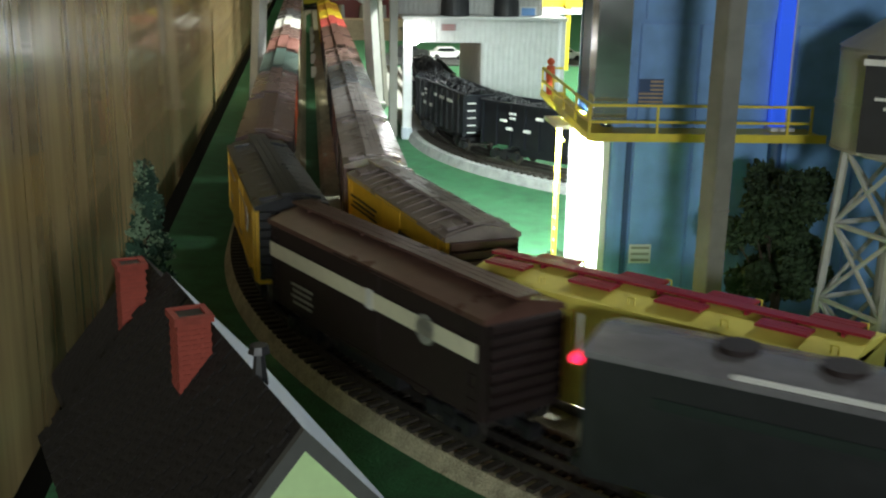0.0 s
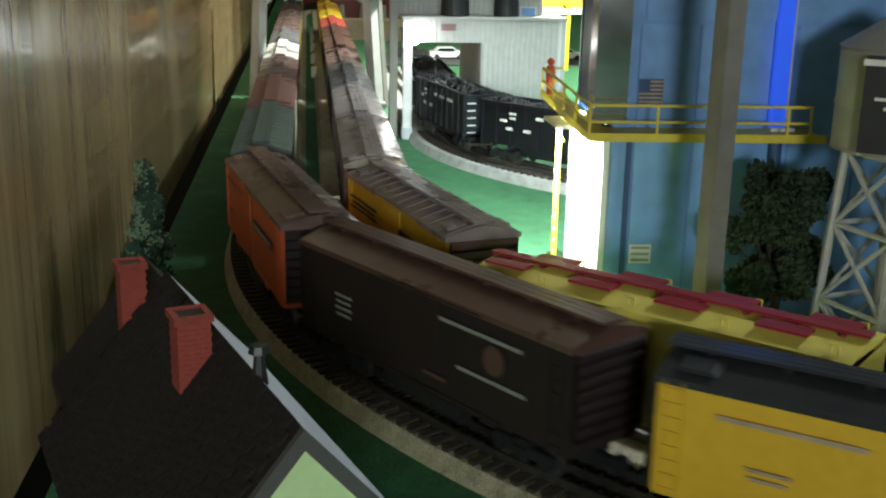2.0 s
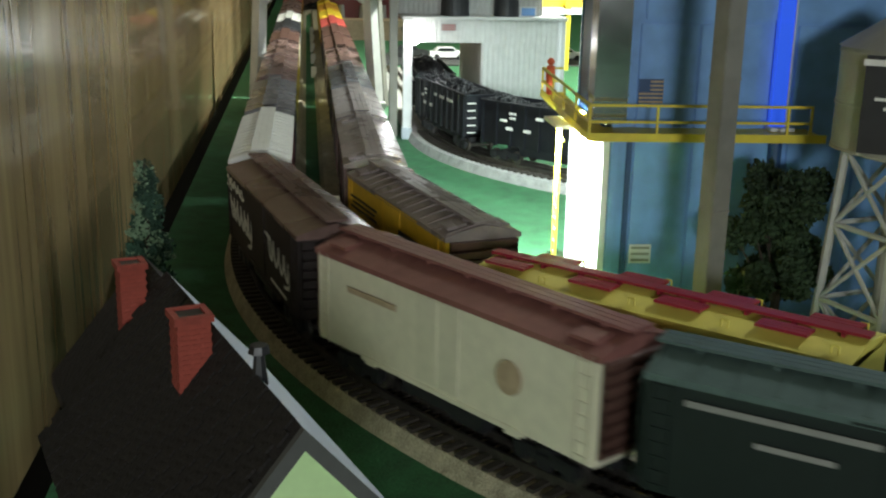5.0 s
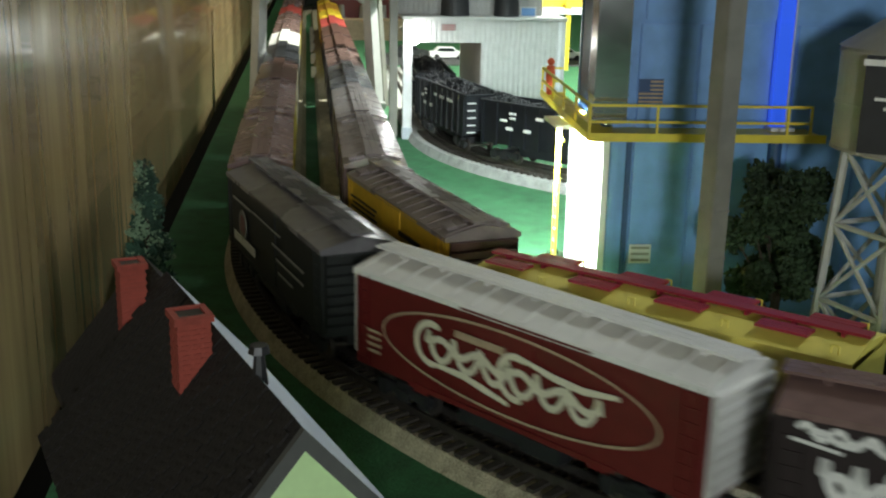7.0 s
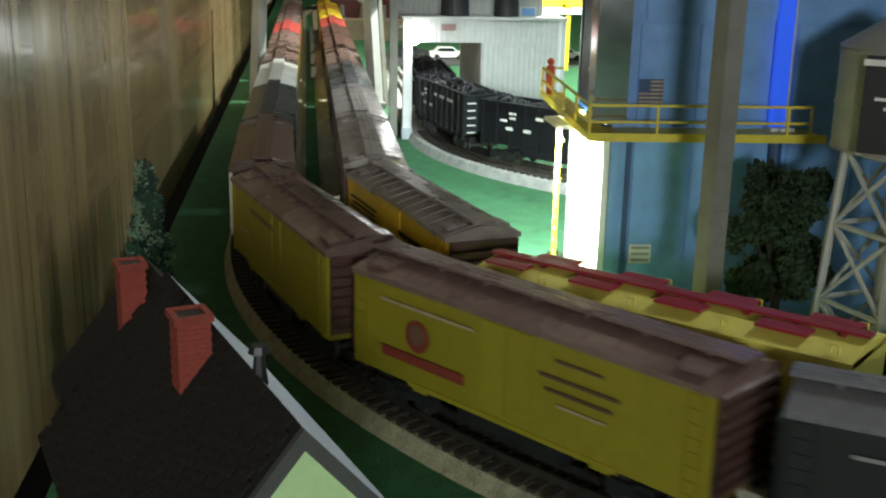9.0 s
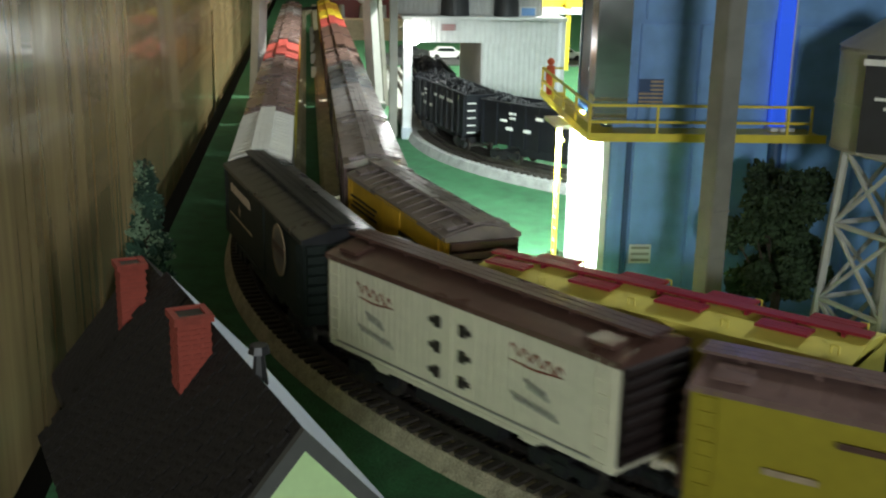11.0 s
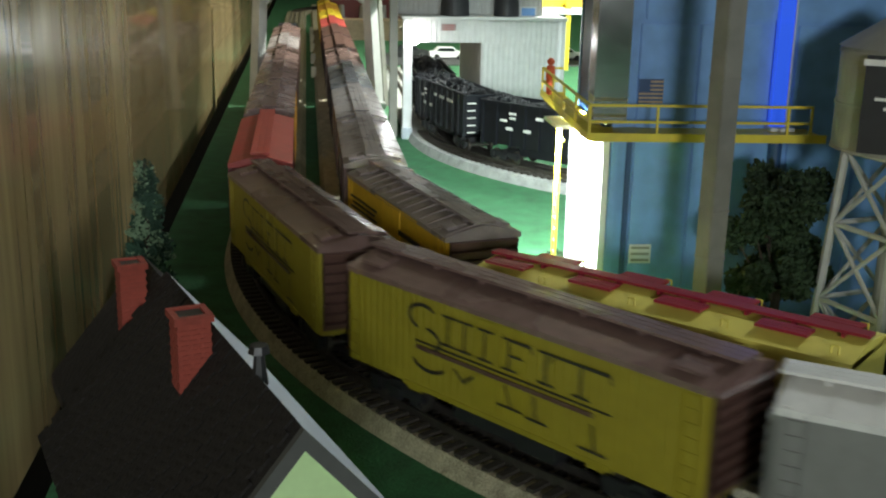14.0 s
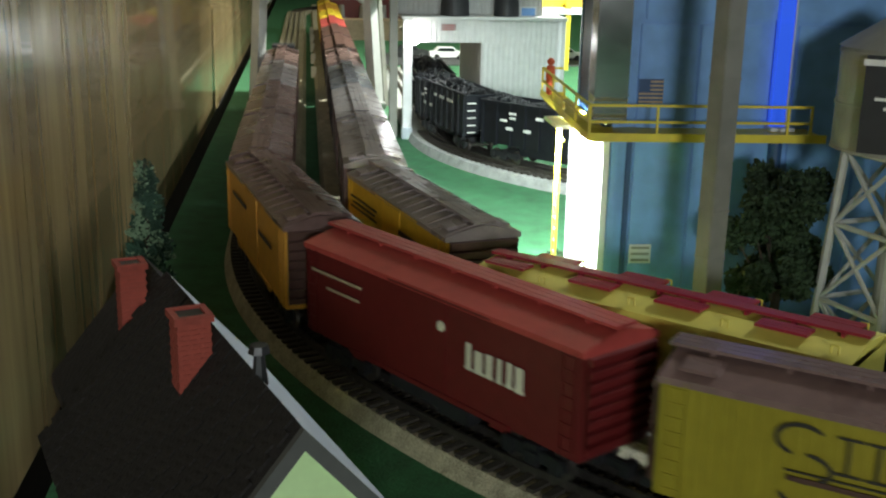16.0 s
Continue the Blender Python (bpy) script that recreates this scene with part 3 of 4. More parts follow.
CARS = [
    (1, -1.9954, 0.2620, "boxcar", "dark brown boxcar with a wide cream stripe", "dark_brown", "brown", "plain", "sliding",
     (("bar", 0, 0.67, 0.97, 0.17, "cream"), ("disc", 0.29, 0.65, 0.15, "grey_ink"), ("bar", 0.05, 0.67, 0.03, 0.21, "white", 1)) + BARS(-0.3, 0.38, "grey_ink", 4), None),
    (2, -1.7045, 0.2611, "reefer", "yellow refrigerator car with black roof and red star emblem", "car_yellow", "roof_black", "seamed", "plug",
     (("disc", 0.3, 0.64, 0.165, "white"), ("star", 0.3, 0.64, 0.14, "red_ink"), ("bar", -0.25, 0.78, 0.26, 0.04, "tan_ink"), ("bar", 0.18, 0.78, 0.3, 0.03, "tan_ink"), ("bar", 0.05, 0.22, 0.08, 0.03, "tan_ink")) + BARS(-0.28, 0.42, "tan_ink", 2, 0.08), "black"),
    (3, -1.4052, 0.2604, "boxcar", "dark brown boxcar with white lettering bars", "dark_brown", "brown", "seamed", "sliding",
     (("bar", 0.23, 0.80, 0.27, 0.035, "grey_ink"), ("bar", 0.27, 0.40, 0.22, 0.035, "grey_ink"), ("disc", 0.28, 0.61, 0.14, "brown"), ("bar", 0.08, 0.2, 0.08, 0.04, "brown")) + BARS(-0.29, 0.58, "grey_ink", 4, 0.07), None),
    (4, -1.1191, 0.2561, "reefer", "orange refrigerator car with brown roof", "orange", "roof_brown", "plain", "plug",
     (("bar", 0.24, 0.63, 0.3, 0.1, "ink"), ("bar", 0.24, 0.63, 0.26, 0.045, "grey_ink", 1), ("bar", -0.28, 0.8, 0.28, 0.035, "brown"), ("bar", -0.36, 0.38, 0.03, 0.05, "ink"), ("bar", 0.0, 0.02, 0.1, 0.08, "ink")), "dark_brown"),
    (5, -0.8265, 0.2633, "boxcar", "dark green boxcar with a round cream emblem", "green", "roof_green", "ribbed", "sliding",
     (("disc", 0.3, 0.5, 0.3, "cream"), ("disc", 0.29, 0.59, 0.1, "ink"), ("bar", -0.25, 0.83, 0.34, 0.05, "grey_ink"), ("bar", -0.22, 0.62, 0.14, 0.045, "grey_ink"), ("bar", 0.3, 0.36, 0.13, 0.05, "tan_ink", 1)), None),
    (6, -0.5517, 0.2520, "reefer", "cream refrigerator car with red-brown roof", "cream", "roof_red_brown", "seamed", "plug", (("bar", -0.25, 0.7, 0.2, 0.06, "tan_ink"), ("disc", 0.25, 0.5, 0.16, "tan_ink")), "brown"),
    (7, -0.2769, 0.2509, "boxcar", "dark brown boxcar with large white script shapes", "dark_brown", "roof_brown", "plain", "sliding",
     (("strokes", 0, 0, MARS, 0.003, "white"), ("strokes", 0, 0, MILK, 0.0045, "white"), ("strokes", 0, 0, WAY, 0.0045, "white")), None),
    (8, -0.0000, 0.2592, "boxcar", "red boxcar with white oval, script shapes and white ribbed roof", "red", "white", "ribbed", "sliding",
     (("ring", 0.01, 0.5, 0.4, 0.4, "tan_ink"), ("strokes", 0, 0, SCRIPT, 0.0042, "cream"), ("bar", -0.07, 0.71, 0.15, 0.07, "tan_ink")) + BARS(-0.42, 0.42, "tan_ink", 4, 0.05), "white"),
    (9, 0.2983, 0.2694, "boxcar", "slate grey boxcar with ring emblem and white lines", "slate", "roof_sheen_grey", "plain", "sliding",
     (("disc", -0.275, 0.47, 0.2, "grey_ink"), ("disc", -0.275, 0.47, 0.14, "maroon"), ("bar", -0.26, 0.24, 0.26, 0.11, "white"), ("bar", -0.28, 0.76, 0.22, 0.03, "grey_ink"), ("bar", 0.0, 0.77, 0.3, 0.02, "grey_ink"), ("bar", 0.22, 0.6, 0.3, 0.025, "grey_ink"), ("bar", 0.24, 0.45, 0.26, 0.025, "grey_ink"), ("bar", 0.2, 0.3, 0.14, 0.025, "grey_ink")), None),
    (10, 0.5883, 0.2645, "reefer", "yellow refrigerator car with brown roof and red emblem", "lemon", "roof_brown", "seamed", "plug",
     (("disc", -0.265, 0.53, 0.16, "red_ink"), ("disc", -0.265, 0.55, 0.1, "tan_ink"), ("bar", -0.25, 0.28, 0.27, 0.1, "red_ink"), ("bar", -0.24, 0.8, 0.3, 0.03, "tan_ink"), ("bar", 0.2, 0.8, 0.12, 0.025, "brown"), ("bar", 0.2, 0.64, 0.2, 0.03, "brown"), ("bar", 0.2, 0.52, 0.17, 0.03, "brown"), ("bar", 0.21, 0.4, 0.12, 0.025, "tan_ink")), "brown"),
    (11, 0.8733, 0.2496, "reefer", "yellow refrigerator car with brown roof", "lemon", "roof_brown", "seamed", "plug", (("bar", -0.1, 0.78, 0.25, 0.05, "brown"), ("bar", -0.3, 0.45, 0.1, 0.05, "tan_ink")), "brown"),
    (12, 1.1513, 0.2487, "reefer", "cream refrigerator car with black hinges and brown roof", "cream", "brown", "plain", "plug",
     (("dots", 0.0, 0, "ink"), ("strokes", 0, 0, [wave(-0.36, -0.22, 0.79, 0.045, 4.5, 44), [(-0.35, 0.68), (-0.29, 0.66), (-0.21, 0.69)]], 0.0011, "red_ink"), ("strokes", 0, 0, [wave(0.2, 0.36, 0.79, 0.045, 4.5, 44), [(0.2, 0.68), (0.27, 0.66), (0.36, 0.69)]], 0.0011, "red_ink"), ("strokes", 0, 0, [wave(-0.32, -0.25, 0.52, 0.04, 4.0, 40), wave(0.25, 0.32, 0.52, 0.04, 4.0, 40)], 0.0014, "grey_ink"), ("strokes", 0, 0, [wave(-0.35, -0.21, 0.36, 0.03, 7.0, 60), wave(0.21, 0.35, 0.36, 0.03, 7.0, 60)], 0.0014, "grey_ink"), ("bar", 0, 0.1, 0.9, 0.015, "grey_ink")), "dark_brown"),
    (13, 1.4388, 0.2789, "boxcar", "dark green boxcar with round tan emblem", "green", "roof_black", "seamed", "sliding",
     (("disc", 0.28, 0.64, 0.31, "tan_ink"), ("disc", 0.28, 0.64, 0.26, "grey_ink"), ("bar", 0.28, 0.66, 0.13, 0.09, "brown", 1), ("blocks", -0.22, 0.8, 0.28, 0.11, "tan_ink"), ("star", -0.22, 0.58, 0.11, "tan_ink"), ("bar", -0.22, 0.42, 0.32, 0.025, "tan_ink")), None),
    (14, 1.7169, 0.2604, "boxcar", "silver grey boxcar with ribbed roof and red emblem", "silver", "white", "ribbed", "sliding",
     (("disc", 0.28, 0.53, 0.3, "red_ink"), ("bar", 0.28, 0.42, 0.2, 0.13, "silver", 1), ("bar", 0.28, 0.68, 0.13, 0.14, "silver", 1), ("bar", -0.3, 0.35, 0.05, 0.04, "grey_ink")), "silver"),
    (15, 2.0017, 0.2684, "reefer", "yellow refrigerator car with large black letter shapes", "lemon", "roof_brown", "plain", "plug",
     (("strokes", 0, 0, NAME, 0.0022, "ink"), ("strokes", 0, 0, LOWER, 0.0022, "ink"), ("bar", 0.0, 0.44, 0.5, 0.04, "brown"), ("bar", 0.02, 0.5, 0.55, 0.014, "ink")), "brown"),
    (16, 2.2961, 0.2573, "reefer", "yellow refrigerator car with large black letter shapes", "lemon", "roof_brown", "plain", "plug",
     (("strokes", 0, 0, NAME, 0.0022, "ink"), ("strokes", 0, 0, LOWER, 0.0022, "ink"), ("bar", 0.0, 0.44, 0.5, 0.04, "brown"), ("bar", 0.02, 0.5, 0.55, 0.014, "ink")), "brown"),
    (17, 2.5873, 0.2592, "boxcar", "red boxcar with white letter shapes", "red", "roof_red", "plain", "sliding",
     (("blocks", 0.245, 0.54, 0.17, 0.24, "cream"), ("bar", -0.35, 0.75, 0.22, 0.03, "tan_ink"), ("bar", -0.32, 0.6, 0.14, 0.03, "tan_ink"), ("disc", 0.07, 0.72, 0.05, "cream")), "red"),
    (18, 2.8738, 0.2488, "reefer", "amber refrigerator car with ribbed brown roof", "amber", "roof_brown", "ribbed", "sliding", (("bar", -0.2, 0.7, 0.25, 0.05, "ink"), ("bar", 0.25, 0.6, 0.2, 0.05, "ink")), "brown"),
    (19, 3.1309, 0.2360, "boxcar", "brown boxcar with pinkish brown roof", "brown", "roof_brown", "seamed", "sliding", (), None),
    (20, 3.3859, 0.2360, "boxcar", "brown boxcar with weathered roof", "brown", "roof_brown", "plain", "sliding", (), None),
    (21, 3.6409, 0.2360, "boxcar", "brown boxcar with grey weathered roof", "brown", "roof_grey", "seamed", "sliding", (), None),
    (22, 3.8959, 0.2360, "boxcar", "brown boxcar near the end of the train", "brown", "roof_brown", "plain", "sliding", (), None),
]
M["roof_red_brown"] = mat("roof_red_brown", (0.24, 0.1, 0.085), 0.5, 0, 0.25, 110, 0.12)
TRAIN = []
for n, off, L, nm, lab, side, roof, rk, door, decor, end in CARS:
    TRAIN.append((freight_car(nm, lab, L, side, roof, decor, rk, door, end), off))


def locomotive():
    """A dark cab unit, rear end with two red marker lights."""
    L = 0.36
    car = thing("locomotive", "dark diesel locomotive with highlighted roof edge and red markers", "locomotive", "")
    zb, zt = 0.02, 0.090
    part("body", boxes((0, 0, (zb + zt) / 2, L, SPAN, zt - zb), bevel=0.003), "black", car)
    part("roof", prism(roof_profile(zt, SPAN, 0.006), -L / 2, L / 2), "roof_sheen_grey", car)
    for x in (-0.11, -0.06, -0.01):
        part("roof_fan", lambda: rods(((0, 0, 0), (0, 0, 0.003), 0.011), n=20), "dark_brown", car, key="fan").location = (x, 0, zt + 0.0048)
    part("side_stripe", boxes((0.02, -SPAN / 2 - 0.0003, zt - 0.02, L * 0.9, 0.0012, 0.006), bevel=0.0004), "green", car)
    # white strip stands in for the highlight along the rounded roof edge
    part("roof_edge", boxes((0.035, -SPAN / 2 + 0.001, zt + 0.0014, L * 0.78, 0.0034, 0.0022), bevel=0.0006), "white", car, "pale strip standing in for the roof edge highlight")
    m = part("marker_light", boxes((-L / 2 - 0.004, -0.0225, 0.083, 0.005, 0.011, 0.0042), bevel=0.0008), "red_led", car, "glowing red marker light")
    part("lamp_rod", rods(((-L / 2 - 0.004, -0.0225, 0.0855), (-L / 2 - 0.004, -0.0225, 0.106), 0.0006)), "white", m)
    part("end_door", boxes((-L / 2 - 0.0008, 0, 0.05, 0.0016, 0.02, 0.05), bevel=0.0004), "dark_brown", car)
    part("coupler", boxes((-L / 2 - 0.004, 0, 0.0155, 0.02, 0.007, 0.007), bevel=0.001), "black", car)
    for x in (-0.12, 0.12):
        truck(car, x)
    part("fuel_tank", boxes((0, 0, 0.014, 0.09, 0.05, 0.016), bevel=0.003), "black", car)
    return car


TRAIN.append((locomotive(), -2.3637))


def caboose():
    L = 0.19
    car = thing("caboose", "small black caboose at the end of the train", "train car")
    part("body", boxes((0, 0, 0.043, L * 0.8, 0.052, 0.046), bevel=0.0015), "black", car)
    part("roof", prism(roof_profile(0.066, 0.054, 0.006), -L / 2, L / 2), "black", car)
    part("cupola", boxes((0.01, 0, 0.079, 0.05, 0.042, 0.016), bevel=0.001), "black", car)
    part("deck", boxes((0, 0, 0.019, L, 0.05, 0.004)), "black", car)
    for x in (-0.055, 0.055):
        truck(car, x)
    return car


TRAIN.append((caboose(), 4.1209))


# ---- standing train on the second track ----
STAND = [
    ("reefer", "brown refrigerator car with yellow side and weathered roof", 0.2447, "roof_brown", "roof_grey", "brown"), ("boxcar", "brown boxcar with grey weathered roof", 0.2447, "brown", "roof_grey", None),
    ("boxcar", "dark grey boxcar on the second track", 0.2447, "slate", "roof_sheen_grey", None), ("boxcar", "brown boxcar with dull roof", 0.2447, "brown", "roof_brown", None),
    ("boxcar", "brown boxcar with dark roof", 0.2447, "dark_brown", "brown", None), ("boxcar", "brown boxcar with dark brown roof", 0.2447, "dark_brown", "brown", None),
    ("boxcar", "plain red boxcar on the second track", 0.2447, "red", "roof_red", None), ("reefer", "bright yellow boxcar on the second track", 0.2447, "bright_yellow", "bright_yellow", None),
    ("reefer", "plain orange boxcar on the second track", 0.2447, "amber", "amber", None), ("reefer", "bright yellow boxcar on the second track", 0.2447, "bright_yellow", "bright_yellow", None),
]
for k, (nm, lab, L, side, roof, end) in enumerate(STAND):
    c = freight_car(nm, lab, L, side, roof, (), "seamed" if k in (0, 1, 3) else "plain", "sliding", end, group="standing freight cars")
    c.matrix_world = pose(XR, 0.9822 + 0.2667 * (k + 0.5), TOP, 0, 0, -90)
c = freight_car("reefer", "yellow refrigerator car with brown ribbed roof and dark lettering", 0.230, "car_yellow", "roof_grey",
                BARS(-0.28, 0.75, "ink", 3, 0.3) + (("bar", 0.2, 0.7, 0.2, 0.06, "ink"), ("bar", 0.25, 0.45, 0.3, 0.04, "ink")), "ribbed", "sliding", "brown", group="standing freight cars")
c.matrix_world = pose(0.0908, 0.8522, TOP, 0, 0, -74.8)


def covered_hopper():
    """Yellow car with maroon roof walks and four hatch pairs."""
    L, zt = 0.236, 0.087
    car = thing("covered_hopper", "yellow covered hopper car with maroon roof walk and hatches", "train car", "standing freight cars")
    part("body", prism([(-0.018, 0.016), (0.018, 0.016), (0.027, 0.042), (0.028, zt), (-0.028, zt), (-0.027, 0.042)], -L / 2, L / 2), "hopper_yellow", car)
    part("roof", prism(roof_profile(zt, SPAN, 0.005), -L / 2, L / 2), "hopper_yellow", car)
    part("roof_walk", boxes((0, 0, zt + 0.0075, L, 0.009, 0.0016), *[(-L / 2 + L * (i + 0.5) / 9, 0, zt + 0.006, 0.002, 0.012, 0.002) for i in range(9)]), "maroon", car)
    for x in (-0.098, -0.038, 0.018, 0.077):
        for s in (-1, 1):
            part("hatch_platform", lambda: boxes(*[(0, i * 0.0044 - 0.0044, 0, 0.028, 0.0036, 0.0016) for i in range(3)]), "maroon", car, key="hatchwalk").location = (x + (0.018 if s > 0 else 0), s * 0.0132, zt + 0.0058)
            part("grab_iron", lambda: rods(((-0.002, 0, 0), (-0.002, 0, 0.004), 0.0006), ((0.002, 0, 0), (0.002, 0, 0.004), 0.0006), ((-0.002, 0, 0.004), (0.002, 0, 0.004), 0.0006), n=5), "hopper_yellow", car, key="grab").location = (x + 0.03, s * 0.0225, zt + 0.0016)
    part("end_ladder", boxes(*[(-L / 2 - 0.003, -0.018, 0.018 + 0.008 * i, 0.001, 0.012, 0.001) for i in range(9)], (-L / 2 - 0.003, -0.024, 0.05, 0.001, 0.001, 0.07), (-L / 2 - 0.003, -0.012, 0.05, 0.001, 0.001, 0.07)), "hopper_yellow", car)
    part("side_rib", boxes(*[(-L / 2 + 0.01 + (L - 0.02) * i / 10, -0.0282, 0.060, 0.0015, 0.002, 0.036) for i in range(11)]), "hopper_yellow", car)
    for x in (-0.09, 0.09):
        truck(car, x)
    return car


covered_hopper().matrix_world = pose(0.2, 0.581, TOP, 0, 0, -45)


def coal_hopper(m):
    L, zt, zb = 0.226, 0.079, 0.022
    car = thing("coal_hopper", "black open hopper car loaded with coal", "train car", "coal hoppers at the loader")
    bm = boxes((0, -0.0265, 0.052, L, 0.002, 0.054), (0, 0.0265, 0.052, L, 0.002, 0.054), (-L / 2, 0, 0.056, 0.002, 0.053, 0.046), (L / 2, 0, 0.056, 0.002, 0.053, 0.046), (0, 0, 0.03, L, 0.052, 0.004))
    part("body", bm, "hopper_black", car)
    part("top_sill", boxes((0, -0.028, zt + 0.001, L, 0.004, 0.003), (0, 0.028, zt + 0.001, L, 0.004, 0.003), (-L / 2, 0, zt + 0.001, 0.004, 0.057, 0.003), (L / 2, 0, zt + 0.001, 0.004, 0.057, 0.003)), "hopper_black", car)
    for i in range(10):
        for s in (-1, 1):
            part("side_post", lambda: boxes((0, 0, 0.051, 0.003, 0.004, 0.056)), "hopper_black", car, key="sidepost").location = (-L / 2 + 0.004 + (L - 0.008) * i / 9, s * 0.0285, 0)
    part("hopper_bay", prism([(-0.026, 0.03), (0.026, 0.03), (0.018, 0.012), (-0.018, 0.012)], -0.05, 0.05), "hopper_black", car)
    rr = random.Random(5)
    bm = bmesh.new()
    for i in range(330):
        x, y = rr.uniform(-L / 2 + 0.006, L / 2 - 0.006), rr.uniform(-0.0235, 0.0235)
        z = zt - 0.004 + 0.013 * max(0, 1 - (y / 0.025) ** 2) * (0.55 + 0.45 * math.cos(x * 55))
        bmesh.ops.create_icosphere(bm, subdivisions=1, radius=rr.uniform(0.002, 0.0042), matrix=Matrix.LocRotScale((x, y, z), Euler((rr.random() * 6, rr.random() * 6, 0)), (1, rr.uniform(0.6, 1), rr.uniform(0.5, 0.9))))
    tagged(part("coal_load", bm, "coal", car), kind="stuff")
    for j, (u, v, w, hh) in enumerate(((-0.055, 0.068, 0.012, 0.003), (-0.055, 0.062, 0.01, 0.003), (-0.01, 0.066, 0.012, 0.004), (0.02, 0.066, 0.022, 0.004), (0.055, 0.066, 0.024, 0.004), (-0.06, 0.048, 0.012, 0.004), (-0.03, 0.048, 0.012, 0.004), (-0.07, 0.058, 0.012, 0.003))):
        part("lettering", boxes((u, -0.0312, v, w, 0.0006, hh)), "white", car)
    for i in range(5):
        part("ladder_rung", boxes((L / 2 + 0.003, -0.02, 0.03 + 0.01 * i, 0.001, 0.012, 0.0016)), "white", car)
    for x in (-0.075, 0.075):
        truck(car, x)
    car.matrix_world = m
    return car


for s in (-0.142, 0.106, 0.355):
    coal_hopper(place_on(hopper_line, s, 0.075))


# ---- portal over both tracks ----
def portal():
    y = 2.02
    g = thing("signal_bridge", "grey painted portal frame over both tracks", "bridge")
    for s, x0, x1 in ((-1, -0.094, -0.083), (1, 0.123, 0.110)):
        part("post", rods(((x0, y, 0), (x1, y, 0.197), 0.014, 0.013), n=4), "corrugated", g)
        part("foot", boxes((x0, y, 0.006, 0.034, 0.034, 0.012), bevel=0.002), "corrugated", g)
        part("brace", rods(((x0 - s * 0.004, y, 0.175), (x1 - s * 0.03, y, 0.205), 0.004), n=6), "corrugated", g)
    part("leg", rods(((0.140, y + 0.03, 0), (0.126, y + 0.02, 0.197), 0.009, 0.008), n=6), "tank_grey", g)
    part("beam", boxes((0.014, y, 0.208, 0.25, 0.03, 0.024), bevel=0.002), "corrugated", g)
    return g


portal()


def corrugated_wall(x0, x1, z0, z1, y, pitch=0.0078):
    """A ribbed sheet wall facing -y, with thickness."""
    k = max(1, int((x1 - x0) / pitch))
    bm = extrude(ribbed(x0, x1, k, 0.0016, 0.005, 0.45), "z", z0, z1)
    bmesh.ops.translate(bm, verts=bm.verts[:], vec=(0, y, 0))
    return bm


def coal_loader():
    g = thing("coal_loader", "pale grey corrugated coal loading building with open bay", "building")
    y = 1.7065
    part("front_wall", corrugated_wall(0.267, 0.398, 0, 0.149, y), "corrugated", g)
    part("header", corrugated_wall(0.158, 0.398, 0.149, 0.183, y), "corrugated", g)
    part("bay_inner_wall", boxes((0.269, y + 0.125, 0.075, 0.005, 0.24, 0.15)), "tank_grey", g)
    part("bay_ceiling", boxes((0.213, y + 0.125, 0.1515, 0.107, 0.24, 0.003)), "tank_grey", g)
    part("side_wall", boxes((0.397, y + 0.125, 0.0925, 0.006, 0.24, 0.185)), "corrugated", g)
    part("rear_wall", boxes((0.332, y + 0.243, 0.0925, 0.124, 0.005, 0.185)), "corrugated", g)
    part("lower_roof", boxes((0.272, y + 0.12, 0.1855, 0.258, 0.25, 0.005), bevel=0.001), "corrugated", g)
    part("post", boxes((0.1515, y, 0.0915, 0.0135, 0.012, 0.183), (0.146, y - 0.004, 0.0915, 0.003, 0.008, 0.183), (0.157, y - 0.004, 0.0915, 0.003, 0.008, 0.183), bevel=0.0008), "white_paint", g)
    part("post", boxes((0.1315, y + 0.02, 0.12, 0.0125, 0.014, 0.24), bevel=0.001), "tank_grey", g)
    part("post_base", boxes((0.1515, y, 0.009, 0.0165, 0.022, 0.018), bevel=0.001), "blue_trim", g)
    part("upper_wall", corrugated_wall(0.139, 0.37, 0.188, 0.37, y + 0.05), "corrugated", g)
    part("upper_roof", boxes((0.257, y + 0.12, 0.372, 0.25, 0.16, 0.006)), "corrugated", g)
    part("upper_side_wall", boxes((0.368, y + 0.12, 0.279, 0.005, 0.14, 0.18)), "corrugated", g)
    for x, r in ((0.2275, 0.0225), (0.3085, 0.0195)):
        part("chute", rods(((x, y + 0.026, 0.188), (x - 0.001, y + 0.027, 0.3), r, r * 0.78), n=24), "black", g)
        part("chute_band", rods(*[((x, y + 0.026, z), (x, y + 0.026, z + 0.0015), r * (1 - (z - 0.188) * 2) + 0.0006) for z in (0.189, 0.205)], n=24), "black", g)
    w = part("window", boxes((0.3465, y + 0.046, 0.192, 0.022, 0.004, 0.016)), "blue_paint", g)
    part("window_frame", boxes((0.3465, y + 0.044, 0.201, 0.026, 0.004, 0.002), (0.3345, y + 0.044, 0.193, 0.002, 0.004, 0.016), (0.3585, y + 0.044, 0.193, 0.002, 0.004, 0.016)), "white_paint", w)
    part("sign", boxes((0.2143, y - 0.003, 0.1725, 0.0233, 0.002, 0.0105)), "roof_grey", g)
    part("sign_lettering", boxes(*[(0.2143, y - 0.0045, 0.1755 - 0.0033 * i, 0.019, 0.0008, 0.0012) for i in range(3)]), "red_ink", g)
    part("downspout", rods(((0.389, y - 0.004, 0.0), (0.389, y - 0.004, 0.183), 0.003)), "white_paint", g)
    return g


coal_loader()
g = thing("loader_lamp", "small bright white lamp on the loader post", "lamp")
bm = bmesh.new()
